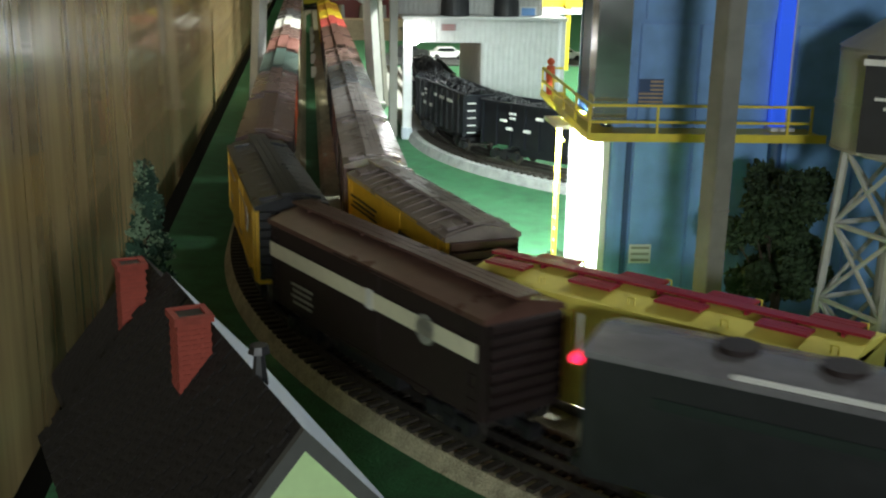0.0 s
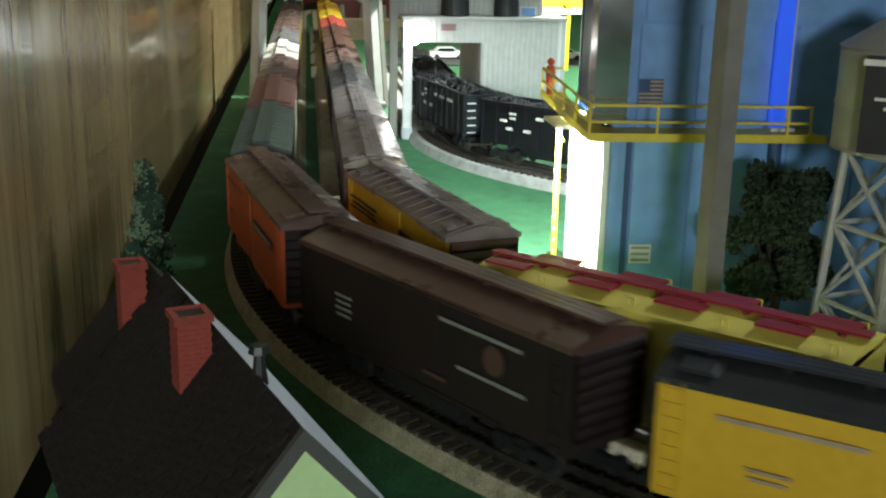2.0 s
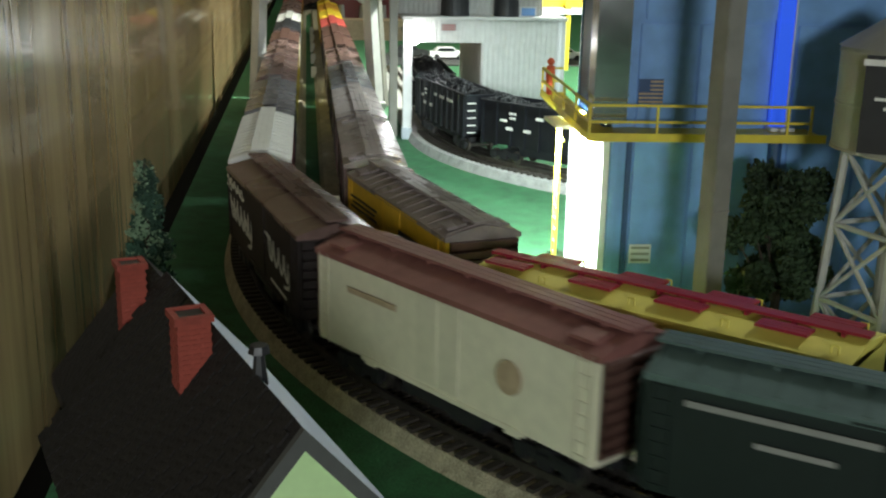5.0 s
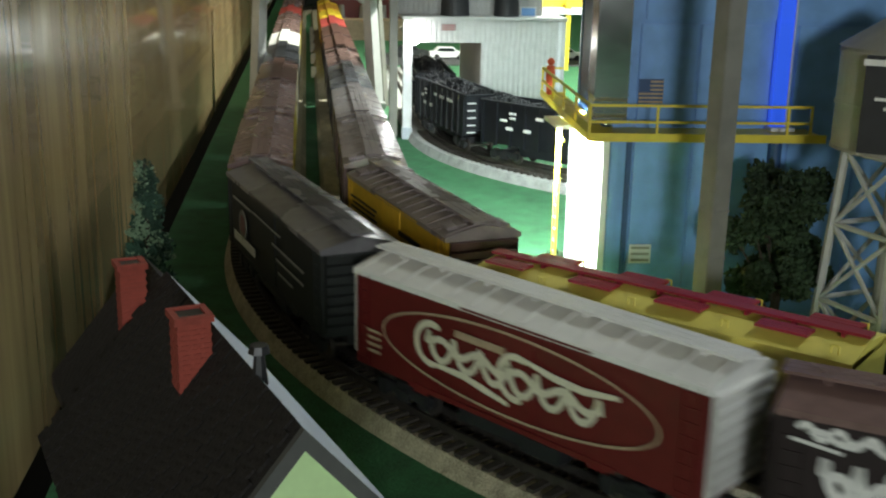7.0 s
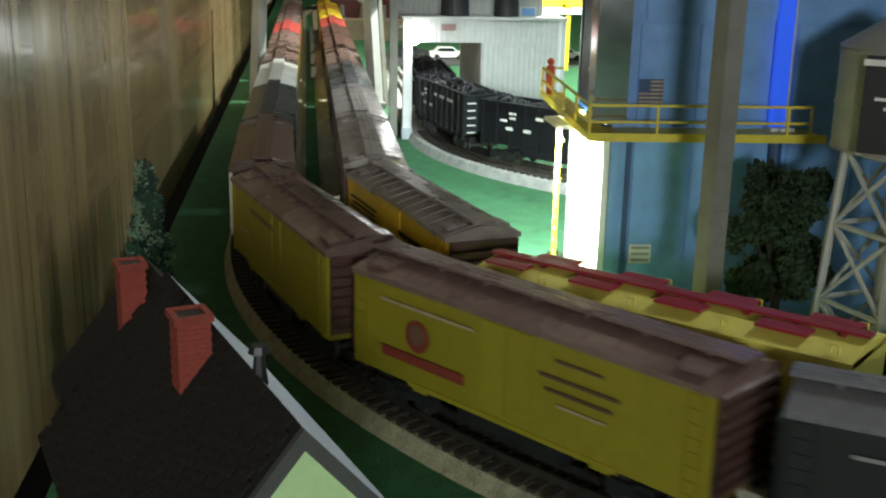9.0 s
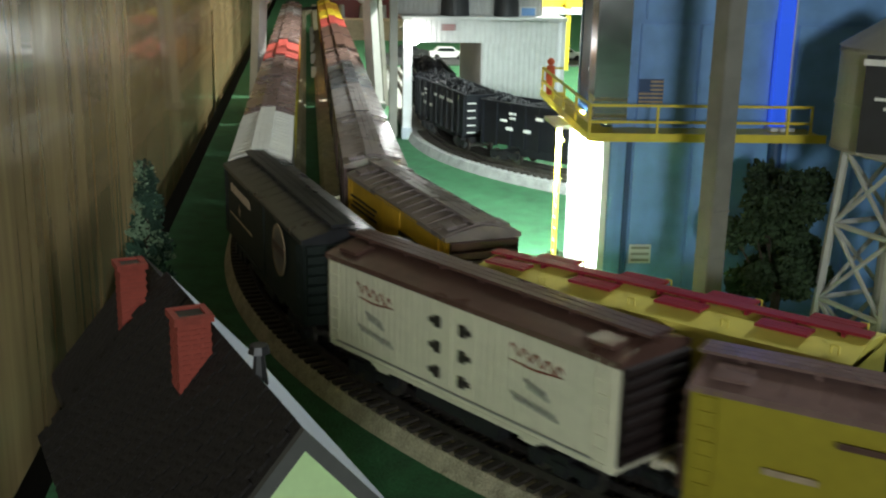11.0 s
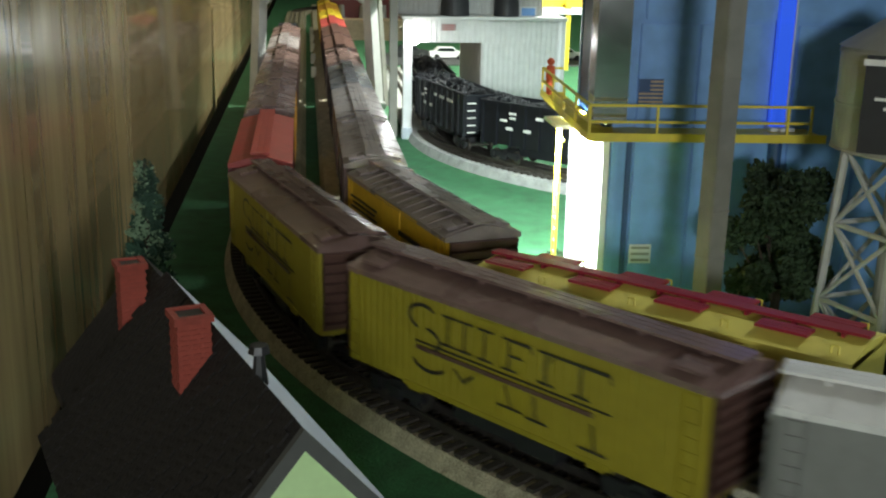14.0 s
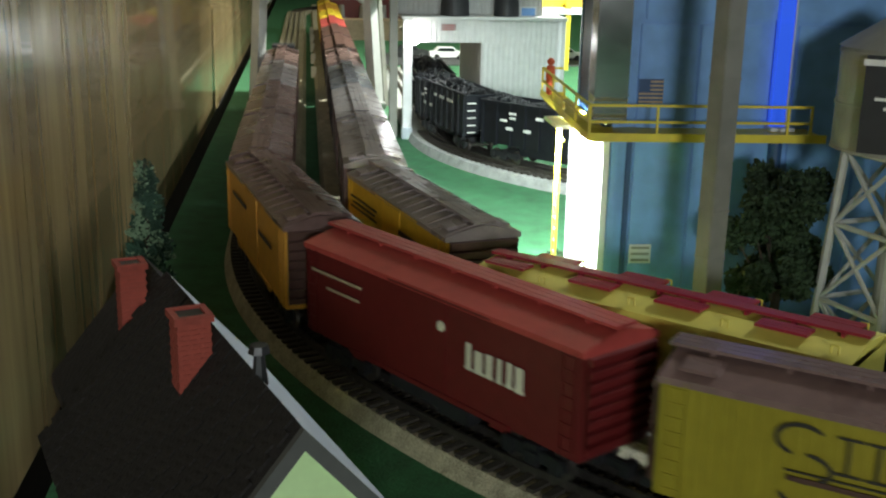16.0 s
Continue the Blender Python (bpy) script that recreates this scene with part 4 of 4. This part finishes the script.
bmesh.ops.create_icosphere(bm, subdivisions=2, radius=0.0085, matrix=Matrix.Translation((0.161, 1.688, 0.156)))
part("bulb", bm, "led", g, "glowing white bulb")
part("bracket", boxes((0.160, 1.6975, 0.156, 0.007, 0.006, 0.007)), "white_paint", g)


# ---- blue plant building ----
# the body of the plant stands on a foundation 46 mm high
PLANT = Matrix.LocRotScale((0.2358, 0.8363, 0.0457), Euler((0, 0, radians(-3.5))), (0.849, 0.849, 0.849))


def plant():
    g = thing("plant_building", "tall blue sheet-metal plant building with yellow catwalk", "building", "", PLANT)
    part("side_wall", boxes((-0.0035, 0.09, 0.0391, 0.006, 0.18, 0.1858)), "white_paint", g)
    # this side's shade is in its colour, a darker blue than the front
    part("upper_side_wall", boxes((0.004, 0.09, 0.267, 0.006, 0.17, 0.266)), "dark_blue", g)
    part("front_wall", boxes((0.25, 0.003, 0.1731, 0.5, 0.006, 0.4538)), "blue_paint", g)
    part("rear_wall", boxes((0.25, 0.18, 0.1731, 0.5, 0.006, 0.4538)), "blue_paint", g)
    part("roof", boxes((0.25, 0.09, 0.402, 0.52, 0.19, 0.006)), "blue_paint", g)
    # raised sheet panels with narrow gaps between them
    for x0, x1 in ((0.0215, 0.0745), (0.0765, 0.132), (0.1665, 0.23), (0.232, 0.29), (0.292, 0.35)):
        part("wall_panel", boxes(((x0 + x1) / 2, -0.0012, 0.18, x1 - x0, 0.004, 0.105), bevel=0.0008), "blue_paint", g)
        part("wall_panel", boxes(((x0 + x1) / 2, -0.0012, 0.0371, x1 - x0, 0.004, 0.1798), bevel=0.0008), "blue_paint", g)
    part("pilaster", boxes((0.0035, -0.002, 0.1731, 0.007, 0.004, 0.4538), bevel=0.001), "blue_paint", g)
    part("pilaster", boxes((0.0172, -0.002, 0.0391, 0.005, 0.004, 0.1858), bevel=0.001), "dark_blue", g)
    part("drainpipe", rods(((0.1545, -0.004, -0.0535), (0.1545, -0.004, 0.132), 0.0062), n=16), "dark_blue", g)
    part("cornice", boxes((0.26, -0.002, 0.2475, 0.47, 0.005, 0.021), bevel=0.001), "blue_paint", g)
    part("duct", boxes((-0.0087, -0.016, 0.243, 0.0305, 0.03, 0.194), bevel=0.001), "metal", g, "shiny sheet-metal duct")
    part("duct_seam", boxes((-0.0087, -0.016, 0.2, 0.0315, 0.031, 0.0012), (-0.0087, -0.016, 0.172, 0.0315, 0.031, 0.0012)), "metal", g)
    # bright blue column, its material emits blue at half strength
    c = part("blue_light_column", boxes((0.1512, -0.008, 0.235, 0.0135, 0.008, 0.198), (0.1512, -0.008, 0.2375, 0.0145, 0.009, 0.002), bevel=0.0008), "blue_glow", g, "bright blue column with emissive material")
    part("corner_strip", boxes((0.1588, -0.0085, 0.235, 0.0012, 0.009, 0.198)), "white_paint", c)
    part("column_foot", boxes((0.153, -0.014, 0.1405, 0.022, 0.018, 0.003)), "white_paint", g)
    f = part("flag_panel", boxes((0.0332, -0.0042, 0.172, 0.0228, 0.001, 0.0225)), "dark_blue", g, "small striped flag panel")
    part("stripe", boxes(*[(0.0332 + (0.0052 if i > 2 else 0), -0.0052, 0.1625 + 0.0037 * i, 0.0226 - (0.0104 if i > 2 else 0), 0.0008, 0.0018) for i in range(6)]), "tan_ink", f)
    s = part("sign", boxes((0.0335, -0.0042, 0.0175, 0.021, 0.001, 0.0185)), "white_paint", g, "white warning sign")
    part("sign_lettering", boxes(*[(0.0335, -0.005, 0.0235 - 0.006 * i, 0.017, 0.0006, 0.0022) for i in range(3)]), "grey_ink", s)
    return g


plant()


def catwalk():
    g = thing("catwalk", "yellow steel catwalk with handrails round the building", "walkway", "", PLANT)
    z = 0.1362
    part("deck", boxes((0.076, -0.0255, z, 0.213, 0.049, 0.0045), (-0.0195, 0.118, z, 0.024, 0.24, 0.0045), bevel=0.0008), "yellow_paint", g)
    part("toe_board", boxes((0.076, -0.0508, z + 0.001, 0.213, 0.0015, 0.0075), (-0.0315, 0.094, z + 0.001, 0.0015, 0.288, 0.0075)), "yellow_paint", g)
    for x in (-0.0305, 0.0297, 0.09, 0.147, 0.168):
        part("rail_post", boxes((x, -0.049, z + 0.0145, 0.0022, 0.0022, 0.029)), "yellow_paint", g)
    for yy in (0.02, 0.09, 0.16, 0.237):
        part("rail_post", boxes((-0.0305, yy, z + 0.0145, 0.0022, 0.0022, 0.029)), "yellow_paint", g)
    for h in (0.0145, 0.029):
        part("handrail", boxes((0.069, -0.049, z + h, 0.2, 0.002, 0.0022)), "yellow_paint", g)
        part("handrail", boxes((-0.0305, 0.094, z + h, 0.002, 0.288, 0.0022)), "yellow_paint", g)
        part("handrail", boxes((-0.0195, 0.237, z + h, 0.024, 0.002, 0.0022)), "yellow_paint", g)
    part("ladder", boxes((-0.0345, 0.075, 0.0351, 0.002, 0.003, 0.1778), (-0.0345, 0.093, 0.0351, 0.002, 0.003, 0.1778), *[(-0.0345, 0.084, -0.042 + 0.012 * i, 0.0018, 0.018, 0.0018) for i in range(14)], (-0.0345, 0.065, 0.115, 0.002, 0.02, 0.002)), "yellow_paint", g)
    return g


catwalk()


def figurine(m):
    """A small plain standing figure, one mesh."""
    bm = rods(((0, 0, 0), (0, 0, 0.017), 0.004, 0.0045), ((0, 0, 0.017), (0, 0, 0.031), 0.0055, 0.0045))
    bmesh.ops.create_uvsphere(bm, u_segments=10, v_segments=8, radius=0.0042, matrix=Matrix.Translation((0, 0, 0.0355)))
    ob = tagged(part("figurine", bm, "figure_red"), "tiny plain orange figurine standing on the catwalk", "figurine")
    ob.matrix_world = m


figurine(Matrix.LocRotScale((0.2254, 1.019, 0.1635), None, (0.86, 0.86, 0.86)))

ob = tagged(part("utility_post", boxes((0, 0, 0.25, 0.0145, 0.0145, 0.5), (0, 0, 0.096, 0.0156, 0.0156, 0.002), (0, 0, 0.129, 0.0156, 0.0156, 0.002), (0, 0, 0.218, 0.0156, 0.0156, 0.002), bevel=0.0006), "post_grey"), "tall square grey post beside the track", "post")
ob.matrix_world = pose(0.272, 0.70, 0, 0, 0, 20)


# ---- trees ----
def leaf_cloud(centres, count, size, seed):
    """Many small tilted leaf clumps round the given centres (x, y, z, r)."""
    rr = random.Random(seed)
    verts, faces = [], []
    for cx, cy, cz, r in centres:
        for _ in range(count):
            d = Vector((rr.gauss(0, 1), rr.gauss(0, 1), rr.gauss(0, 1))).normalized() * r * rr.uniform(0.35, 1.05)
            c = Vector((cx, cy, cz)) + d
            a = Vector((rr.gauss(0, 1), rr.gauss(0, 1), rr.gauss(0, 1))).normalized()
            b = a.orthogonal().normalized()
            s = size * rr.uniform(0.6, 1.4)
            i = len(verts)
            verts += [c - a * s, c + b * s * 0.6, c + a * s, c - b * s * 0.6, c + a.cross(b) * s * 0.5]
            faces += [(i, i + 1, i + 4), (i + 1, i + 2, i + 4), (i + 2, i + 3, i + 4), (i + 3, i, i + 4)]
    return verts, faces


def cloud_part(name, data, material, parent):
    me = bpy.data.meshes.new(name)
    me.from_pydata([tuple(v) for v in data[0]], [], data[1])
    me.materials.append(None)
    ob = new(name, me)
    ob.material_slots[0].link = "OBJECT"
    ob.material_slots[0].material = M[material]
    ob.parent = parent
    return ob


def broad_tree(x, y, height, radius, seed, label):
    g = thing("tree", label, "tree", "", pose(x, y, 0))
    rr = random.Random(seed)
    rows = [((0, 0, 0), (0.002, 0, height * 0.4), 0.005, 0.0035)]
    cs = []
    for i in range(26):
        a, zz = rr.random() * 6.28, height * rr.uniform(0.36, 0.9)
        r = radius * rr.uniform(0.2, 0.85) * (1.15 - abs(zz / height - 0.6))
        p = (math.cos(a) * r, math.sin(a) * r, zz)
        cs.append((*p, radius * rr.uniform(0.22, 0.38)))
        if i < 12:
            rows.append(((0.001, 0, height * rr.uniform(0.2, 0.42)), p, 0.0013, 0.0005))
    part("trunk", rods(*rows, n=6), "bark", g)
    cloud_part("crown", leaf_cloud(cs, 300, 0.0034, seed), "leaf", g)
    return g


broad_tree(0.337, 0.735, 0.153, 0.039, 11, "dark green model tree in front of the blue building")


def pine(x, y, height, radius, seed):
    g = thing("pine_tree", "small frosted green model pine tree beside the house", "tree", "", pose(x, y, 0))
    part("trunk", rods(((0, 0, 0), (0, 0, height), 0.003, 0.0006), n=6), "bark", g)
    rr = random.Random(seed)
    c1, c2 = [], []
    for i in range(150):
        f = rr.random() ** 0.8
        z = height * (0.14 + 0.85 * f)
        r = radius * (1 - f) * rr.uniform(0.35, 1) + 0.002
        a = rr.random() * 6.28
        (c2 if rr.random() < 0.4 else c1).append((math.cos(a) * r, math.sin(a) * r, z - r * 0.25, 0.005))
    cloud_part("crown", leaf_cloud(c1, 26, 0.0022, seed), "needle", g)
    cloud_part("frosted_needles", leaf_cloud(c2, 18, 0.0018, seed + 1), "needle_tip", g)
    return g


pine(-0.107, 0.722, 0.158, 0.031, 8)

g = thing("bush", "small dark bush beside the white wall", "bush", "", pose(0.238, 1.012, 0))
cloud_part("crown", leaf_cloud([(0, 0, 0.007, 0.006), (0.006, 0.003, 0.005, 0.005), (-0.005, 0.002, 0.006, 0.005)], 90, 0.0022, 4), "leaf", g)
part("trunk", rods(((0, 0, 0), (0, 0, 0.006), 0.0015)), "bark", g)
for k, (x, y, r) in enumerate(((0.386, 0.715, 0.013), (0.428, 0.70, 0.018), (0.366, 0.74, 0.011))):
    g = thing("bush", "low green bush at the foot of the water tower", "bush", "", pose(x, y, 0))
    cloud_part("crown", leaf_cloud([(0, 0, r * 0.5, r * 0.7), (r * 0.7, 0, r * 0.4, r * 0.5), (-r * 0.7, 0.002, r * 0.4, r * 0.5)], 150, 0.003, 40 + k), "leaf", g)
    part("trunk", rods(((0, 0, 0), (0, 0, r * 0.5), 0.0015)), "bark", g)


# ---- water tower ----
def water_tower(x, y):
    g = thing("water_tower", "grey water tank on pale lattice legs with black sign", "water tower", "", pose(x, y, 0))
    R, z0, z1 = 0.047, 0.1702, 0.239
    t = part("tank", rods(((0, 0, z0), (0, 0, z1), R), ((0, 0, z1), (0, 0, z1 + 0.03), R * 1.03, 0.004), n=48), "tank_grey", g)
    part("tank_band", rods(*[((0, 0, z), (0, 0, z + 0.0016), R + 0.0008) for z in (z0, z0 + 0.03, z1 - 0.004)], n=48), "tank_grey", t)
    a = math.atan2(-y, -x) - radians(5)
    sign = part("sign", boxes((0, 0, 0, 0.002, 0.047, 0.063)), "black", g, "black sign board")
    sign.matrix_basis = Matrix.Translation((math.cos(a) * (R + 0.002), math.sin(a) * (R + 0.002), 0.205)) @ Matrix.Rotation(a, 4, "Z")
    part("sign_lettering", boxes(*[(0.0014, -0.012 + 0.006 * i, 0.004 - 0.006 * i, 0.0006, 0.008, 0.002) for i in range(4)], (0.0014, 0.0, 0.027, 0.0006, 0.05, 0.004)), "white", sign)
    r0, r1 = 0.047, 0.035
    c = [(math.cos(radians(45 + 90 * i + 17)), math.sin(radians(45 + 90 * i + 17))) for i in range(4)]
    for i in range(4):
        part("leg", rods(((c[i][0] * r0, c[i][1] * r0, 0), (c[i][0] * r1, c[i][1] * r1, z0 + 0.012), 0.0032), n=6), "steel_white", g)
        j = (i + 1) % 4
        lv = [0.0, 0.058, 0.114, z0 - 0.004]
        P = lambda k, z: (c[k][0] * (r0 + (r1 - r0) * z / z0), c[k][1] * (r0 + (r1 - r0) * z / z0), z)
        rows = []
        for a0, b0 in zip(lv, lv[1:]):
            rows += [(P(i, a0), P(j, b0), 0.0017), (P(j, a0), P(i, b0), 0.0017), (P(i, b0), P(j, b0), 0.002)]
        for row in rows:
            part("brace", rods(row, n=6), "steel_white", g)
    part("standpipe", rods(((0, 0, 0), (0, 0, z0), 0.007), n=16), "tank_grey", g)
    return g


water_tower(0.402, 0.70)


# ---- house by the wall ----
A, B = Vector((-0.069, 0.5272, 0.142)), Vector((-0.0038, 0.3474, 0.142))
DIR = (B - A).normalized()
ANG = math.degrees(math.atan2(DIR.y, DIR.x))


def house():
    g = thing("house", "model house with brown shingled roof and pale green gable", "house", "", Matrix.Translation((A.x, A.y, 0)) @ Matrix.Rotation(radians(ANG), 4, "Z"))
    L, zr = (B - A).length, 0.142
    drop, kl, kr = 1.16, 0.06, 0.041
    # local x along the ridge toward the gable, local y to its left (away from the wall), so the wall side is -y
    part("wall", prism([(-kl + 0.006, 0), (kr - 0.006, 0), (kr - 0.006, zr - drop * (kr - 0.006) - 0.005), (0, zr - 0.006), (-kl + 0.006, zr - drop * (kl - 0.006) - 0.005)], 0.004, L - 0.004), "pale_green", g)
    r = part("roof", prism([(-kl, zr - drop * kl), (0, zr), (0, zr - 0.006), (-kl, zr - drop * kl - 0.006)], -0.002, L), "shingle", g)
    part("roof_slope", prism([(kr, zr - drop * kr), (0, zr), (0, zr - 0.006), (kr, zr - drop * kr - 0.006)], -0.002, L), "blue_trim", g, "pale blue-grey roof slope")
    part("bargeboard", prism([(-kl, zr - drop * kl), (0, zr), (kr, zr - drop * kr), (kr, zr - drop * kr - 0.008), (0, zr - 0.008), (-kl, zr - drop * kl - 0.008)], L, L + 0.003), "grey_trim", g)
    n = Vector((0, -1, -drop)).normalized()
    up = Vector((0, -drop, 1)).normalized()
    rr = random.Random(2)
    for row in range(19):
        d = 0.0052 * row
        for col in range(13):
            w = (L - 0.002) / 13
            sh = part("shingle", lambda: boxes((0, 0, 0, 0.0125, 0.0064, 0.0011)), "shingle", r, key="shingle")
            off = 0.5 * (row % 2)
            sh.matrix_basis = Matrix.Translation(Vector((w * (col + 0.5 * off + 0.25), 0, zr)) + n * (d + 0.003) + up * 0.0008) @ Matrix.Rotation(math.atan2(drop, 1), 4, "X") @ Matrix.Rotation(radians(-3 + rr.uniform(-1, 1)), 4, "X")
    # lower rear wing
    part("rear_wing_wall", prism([(-0.045, 0), (0.034, 0), (0.034, 0.092), (0, 0.130), (-0.045, 0.074)], -0.062, 0.0), "pale_green", g)
    part("rear_wing_roof", prism([(-0.0513, 0.0748), (0, 0.1354), (0.038, 0.0935), (0.038, 0.0875), (0, 0.1294), (-0.0513, 0.0688)], -0.062, -0.002), "shingle", g)
    for x, yy, z0, z1, w in CHIMNEYS:
        e = w / 2
        c = part("chimney", boxes((x, yy, (z0 + z1) / 2, w, w, z1 - z0)), "brick", g)
        part("chimney_cap", boxes((x - e, yy, z1, 0.0026, w + 0.0026, 0.003), (x + e, yy, z1, 0.0026, w + 0.0026, 0.003), (x, yy - e, z1, w - 0.0026, 0.0026, 0.003), (x, yy + e, z1, w - 0.0026, 0.0026, 0.003)), "brick", c)
        part("flue", boxes((x, yy, z1 + 0.0003, w - 0.003, w - 0.003, 0.0006)), "black", c)
        for i in range(int((z1 - z0 - 0.004) / 0.0021)):
            for j in range(3):
                t = (-0.33 + 0.33 * j + 0.11 * (i % 2) - 0.05) * w
                for ax in range(2):
                    b = part("brick", lambda: boxes((0, 0, 0, 0.0036, 0.0004, 0.0017)), "brick", c, key="brick")
                    b.matrix_basis = pose(x + t, yy - e - 0.0001, z0 + 0.002 + 0.0021 * i) if ax == 0 else pose(x + e + 0.0001, yy + t, z0 + 0.002 + 0.0021 * i, 0, 0, 90)
    v = part("roof_finial", rods(((L - 0.05, 0.001, zr - 0.004), (L - 0.05, 0.001, zr + 0.011), 0.0035, 0.0018), ((L - 0.05, 0.001, zr + 0.009), (L - 0.05, 0.001, zr + 0.012), 0.0045, 0.0035)), "black", g)
    return g


CHIMNEYS = ((0.0929, -0.013, 0.095, 0.1524, 0.0136), (-0.0154, -0.0156, 0.09, 0.1448, 0.0122))
house()


# ---- far yard ----
def motor_car(x, y, turn, paint, label):
    g = thing("toy_car", label, "car", "toy cars in the yard", pose(x, y, 0, 0, 0, turn))
    part("body", prism([(-0.048, 0.008), (0.048, 0.008), (0.048, 0.02), (0.024, 0.023), (0.013, 0.033), (-0.026, 0.033), (-0.036, 0.022), (-0.048, 0.021)], -0.018, 0.018), paint, g).matrix_basis = pose(0, 0, 0, 0, 0, -90)
    part("window_band", prism([(-0.03, 0.0235), (0.019, 0.0235), (0.011, 0.0315), (-0.024, 0.0315)], -0.0186, 0.0186), "glass_dark", g).matrix_basis = pose(0, 0, 0, 0, 0, -90)
    for dx in (-0.03, 0.03):
        for dy in (-0.0175, 0.0175):
            part("wheel", lambda: rods(((0, -0.003, 0), (0, 0.003, 0), 0.008), n=16), "tyre", g, key="carwheel").location = (dx, dy, 0.008)
    return g


setting("road", boxes((0.95, 2.87, 0.001, 1.6, 0.28, 0.004)), "asphalt", "dark road across the yard", "road")
motor_car(0.36, 2.87, 0, "white_paint", "white toy car parked on the yard road")
motor_car(0.67, 2.87, 0, "white_paint", "white toy car beside the yellow building")
motor_car(0.265, 2.91, 0, "slate", "dark toy car parked on the yard road")


def yellow_gallery():
    g = thing("yellow_gallery", "bright yellow steel gallery building in the yard", "building", "", pose(0.652, 2.69, 0))
    part("floor_beam", boxes((0, 0, 0.14, 0.36, 0.1, 0.012)), "white_paint", g)
    part("wall", boxes((0, 0.03, 0.21, 0.36, 0.006, 0.13)), "bright_yellow", g)
    for x in (-0.17, -0.1, -0.03, 0.04, 0.11, 0.17):
        part("post", boxes((x, -0.04, 0.11, 0.012, 0.012, 0.22)), "yellow_paint", g)
        part("window", boxes((x + 0.035, 0.025, 0.2, 0.012, 0.006, 0.05)), "ink", g)
    part("red_panel", boxes((0.08, -0.03, 0.21, 0.05, 0.006, 0.07)), "red", g)
    return g


yellow_gallery()


def red_store():
    g = thing("red_building", "low red building with pale arches beyond the tracks", "building", "", pose(0.235, 3.56, 0))
    part("wall", boxes((0, 0, 0.09, 0.34, 0.1, 0.18)), "red", g)
    for i in range(5):
        part("arch_window", rods(((-0.13 + 0.065 * i, -0.051, 0.02), (-0.13 + 0.065 * i, -0.051, 0.1), 0.014, 0.008), n=8), "grey_ink", g)
    part("platform", boxes((0, -0.1, 0.03, 0.36, 0.1, 0.06)), "tan_ink", g)
    part("roof", boxes((0, 0, 0.184, 0.36, 0.12, 0.008)), "dark_brown", g)
    return g


red_store()
g = thing("fence", "low white picket markers between the tracks", "fence")
for i in range(5):
    part("picket", boxes((0.012, 2.48 + 0.28 * i, 0.012, 0.012, 0.01, 0.024)), "cream", g)
for pos in ((2.5, 1.5), (1.0, 3.6)):
    g = thing("ceiling_light", "long white fluorescent ceiling light", "lamp", "", pose(*pos, 2.172))
    part("frame", boxes((0, 0, -0.005, 1.25, 0.3, 0.03)), "white_paint", g)


g = thing("wall_light", "white tube light on the room wall", "lamp")
part("frame", boxes((0.02, -1.565, 0.47, 0.34, 0.11, 0.24), bevel=0.004), "white_paint", g)
g = thing("catwalk_lamp", "small white lamp under the catwalk deck", "lamp")
part("housing", boxes((0.209, 0.905, 0.1555, 0.014, 0.05, 0.003)), "white_paint", g)


# ---- movement ----
KNOTS = [(0, 1.4170), (1, 1.7559), (2, 2.0659), (3, 2.3595), (4, 2.6463), (5.25, 3.0136), (6.5, 3.3919), (7.5, 3.6989), (8.5, 3.9961), (9.2, 4.1868), (10.25, 4.4480), (11.3, 4.7405), (12.3, 5.0345), (13.3, 5.3294), (14.3, 5.6334), (15.2, 5.8769), (16, 6.0659)]


def travelled(t):
    """How far the train has come at t, through the knots with even slopes."""
    k = max(i for i in range(len(KNOTS) - 1) if KNOTS[i][0] <= t + 1e-9)
    (t0, s0), (t1, s1) = KNOTS[k], KNOTS[k + 1]

    def slope(i):
        a, b = KNOTS[max(0, i - 1)], KNOTS[min(len(KNOTS) - 1, i + 1)]
        return (b[1] - a[1]) / (b[0] - a[0])
    d = t1 - t0
    u = (t - t0) / d
    return s0 * (2 * u ** 3 - 3 * u * u + 1) + slope(k) * d * (u ** 3 - 2 * u * u + u) + s1 * (3 * u * u - 2 * u ** 3) + slope(k + 1) * d * (u ** 3 - u * u)


def motions():
    for car, off in TRAIN:
        rows = []
        for i in range(65):
            t = i * 0.25
            s = travelled(t) - off
            m = place_on(left_line, s)
            rows.append((t, m))
        walk(car, rows)


motions()
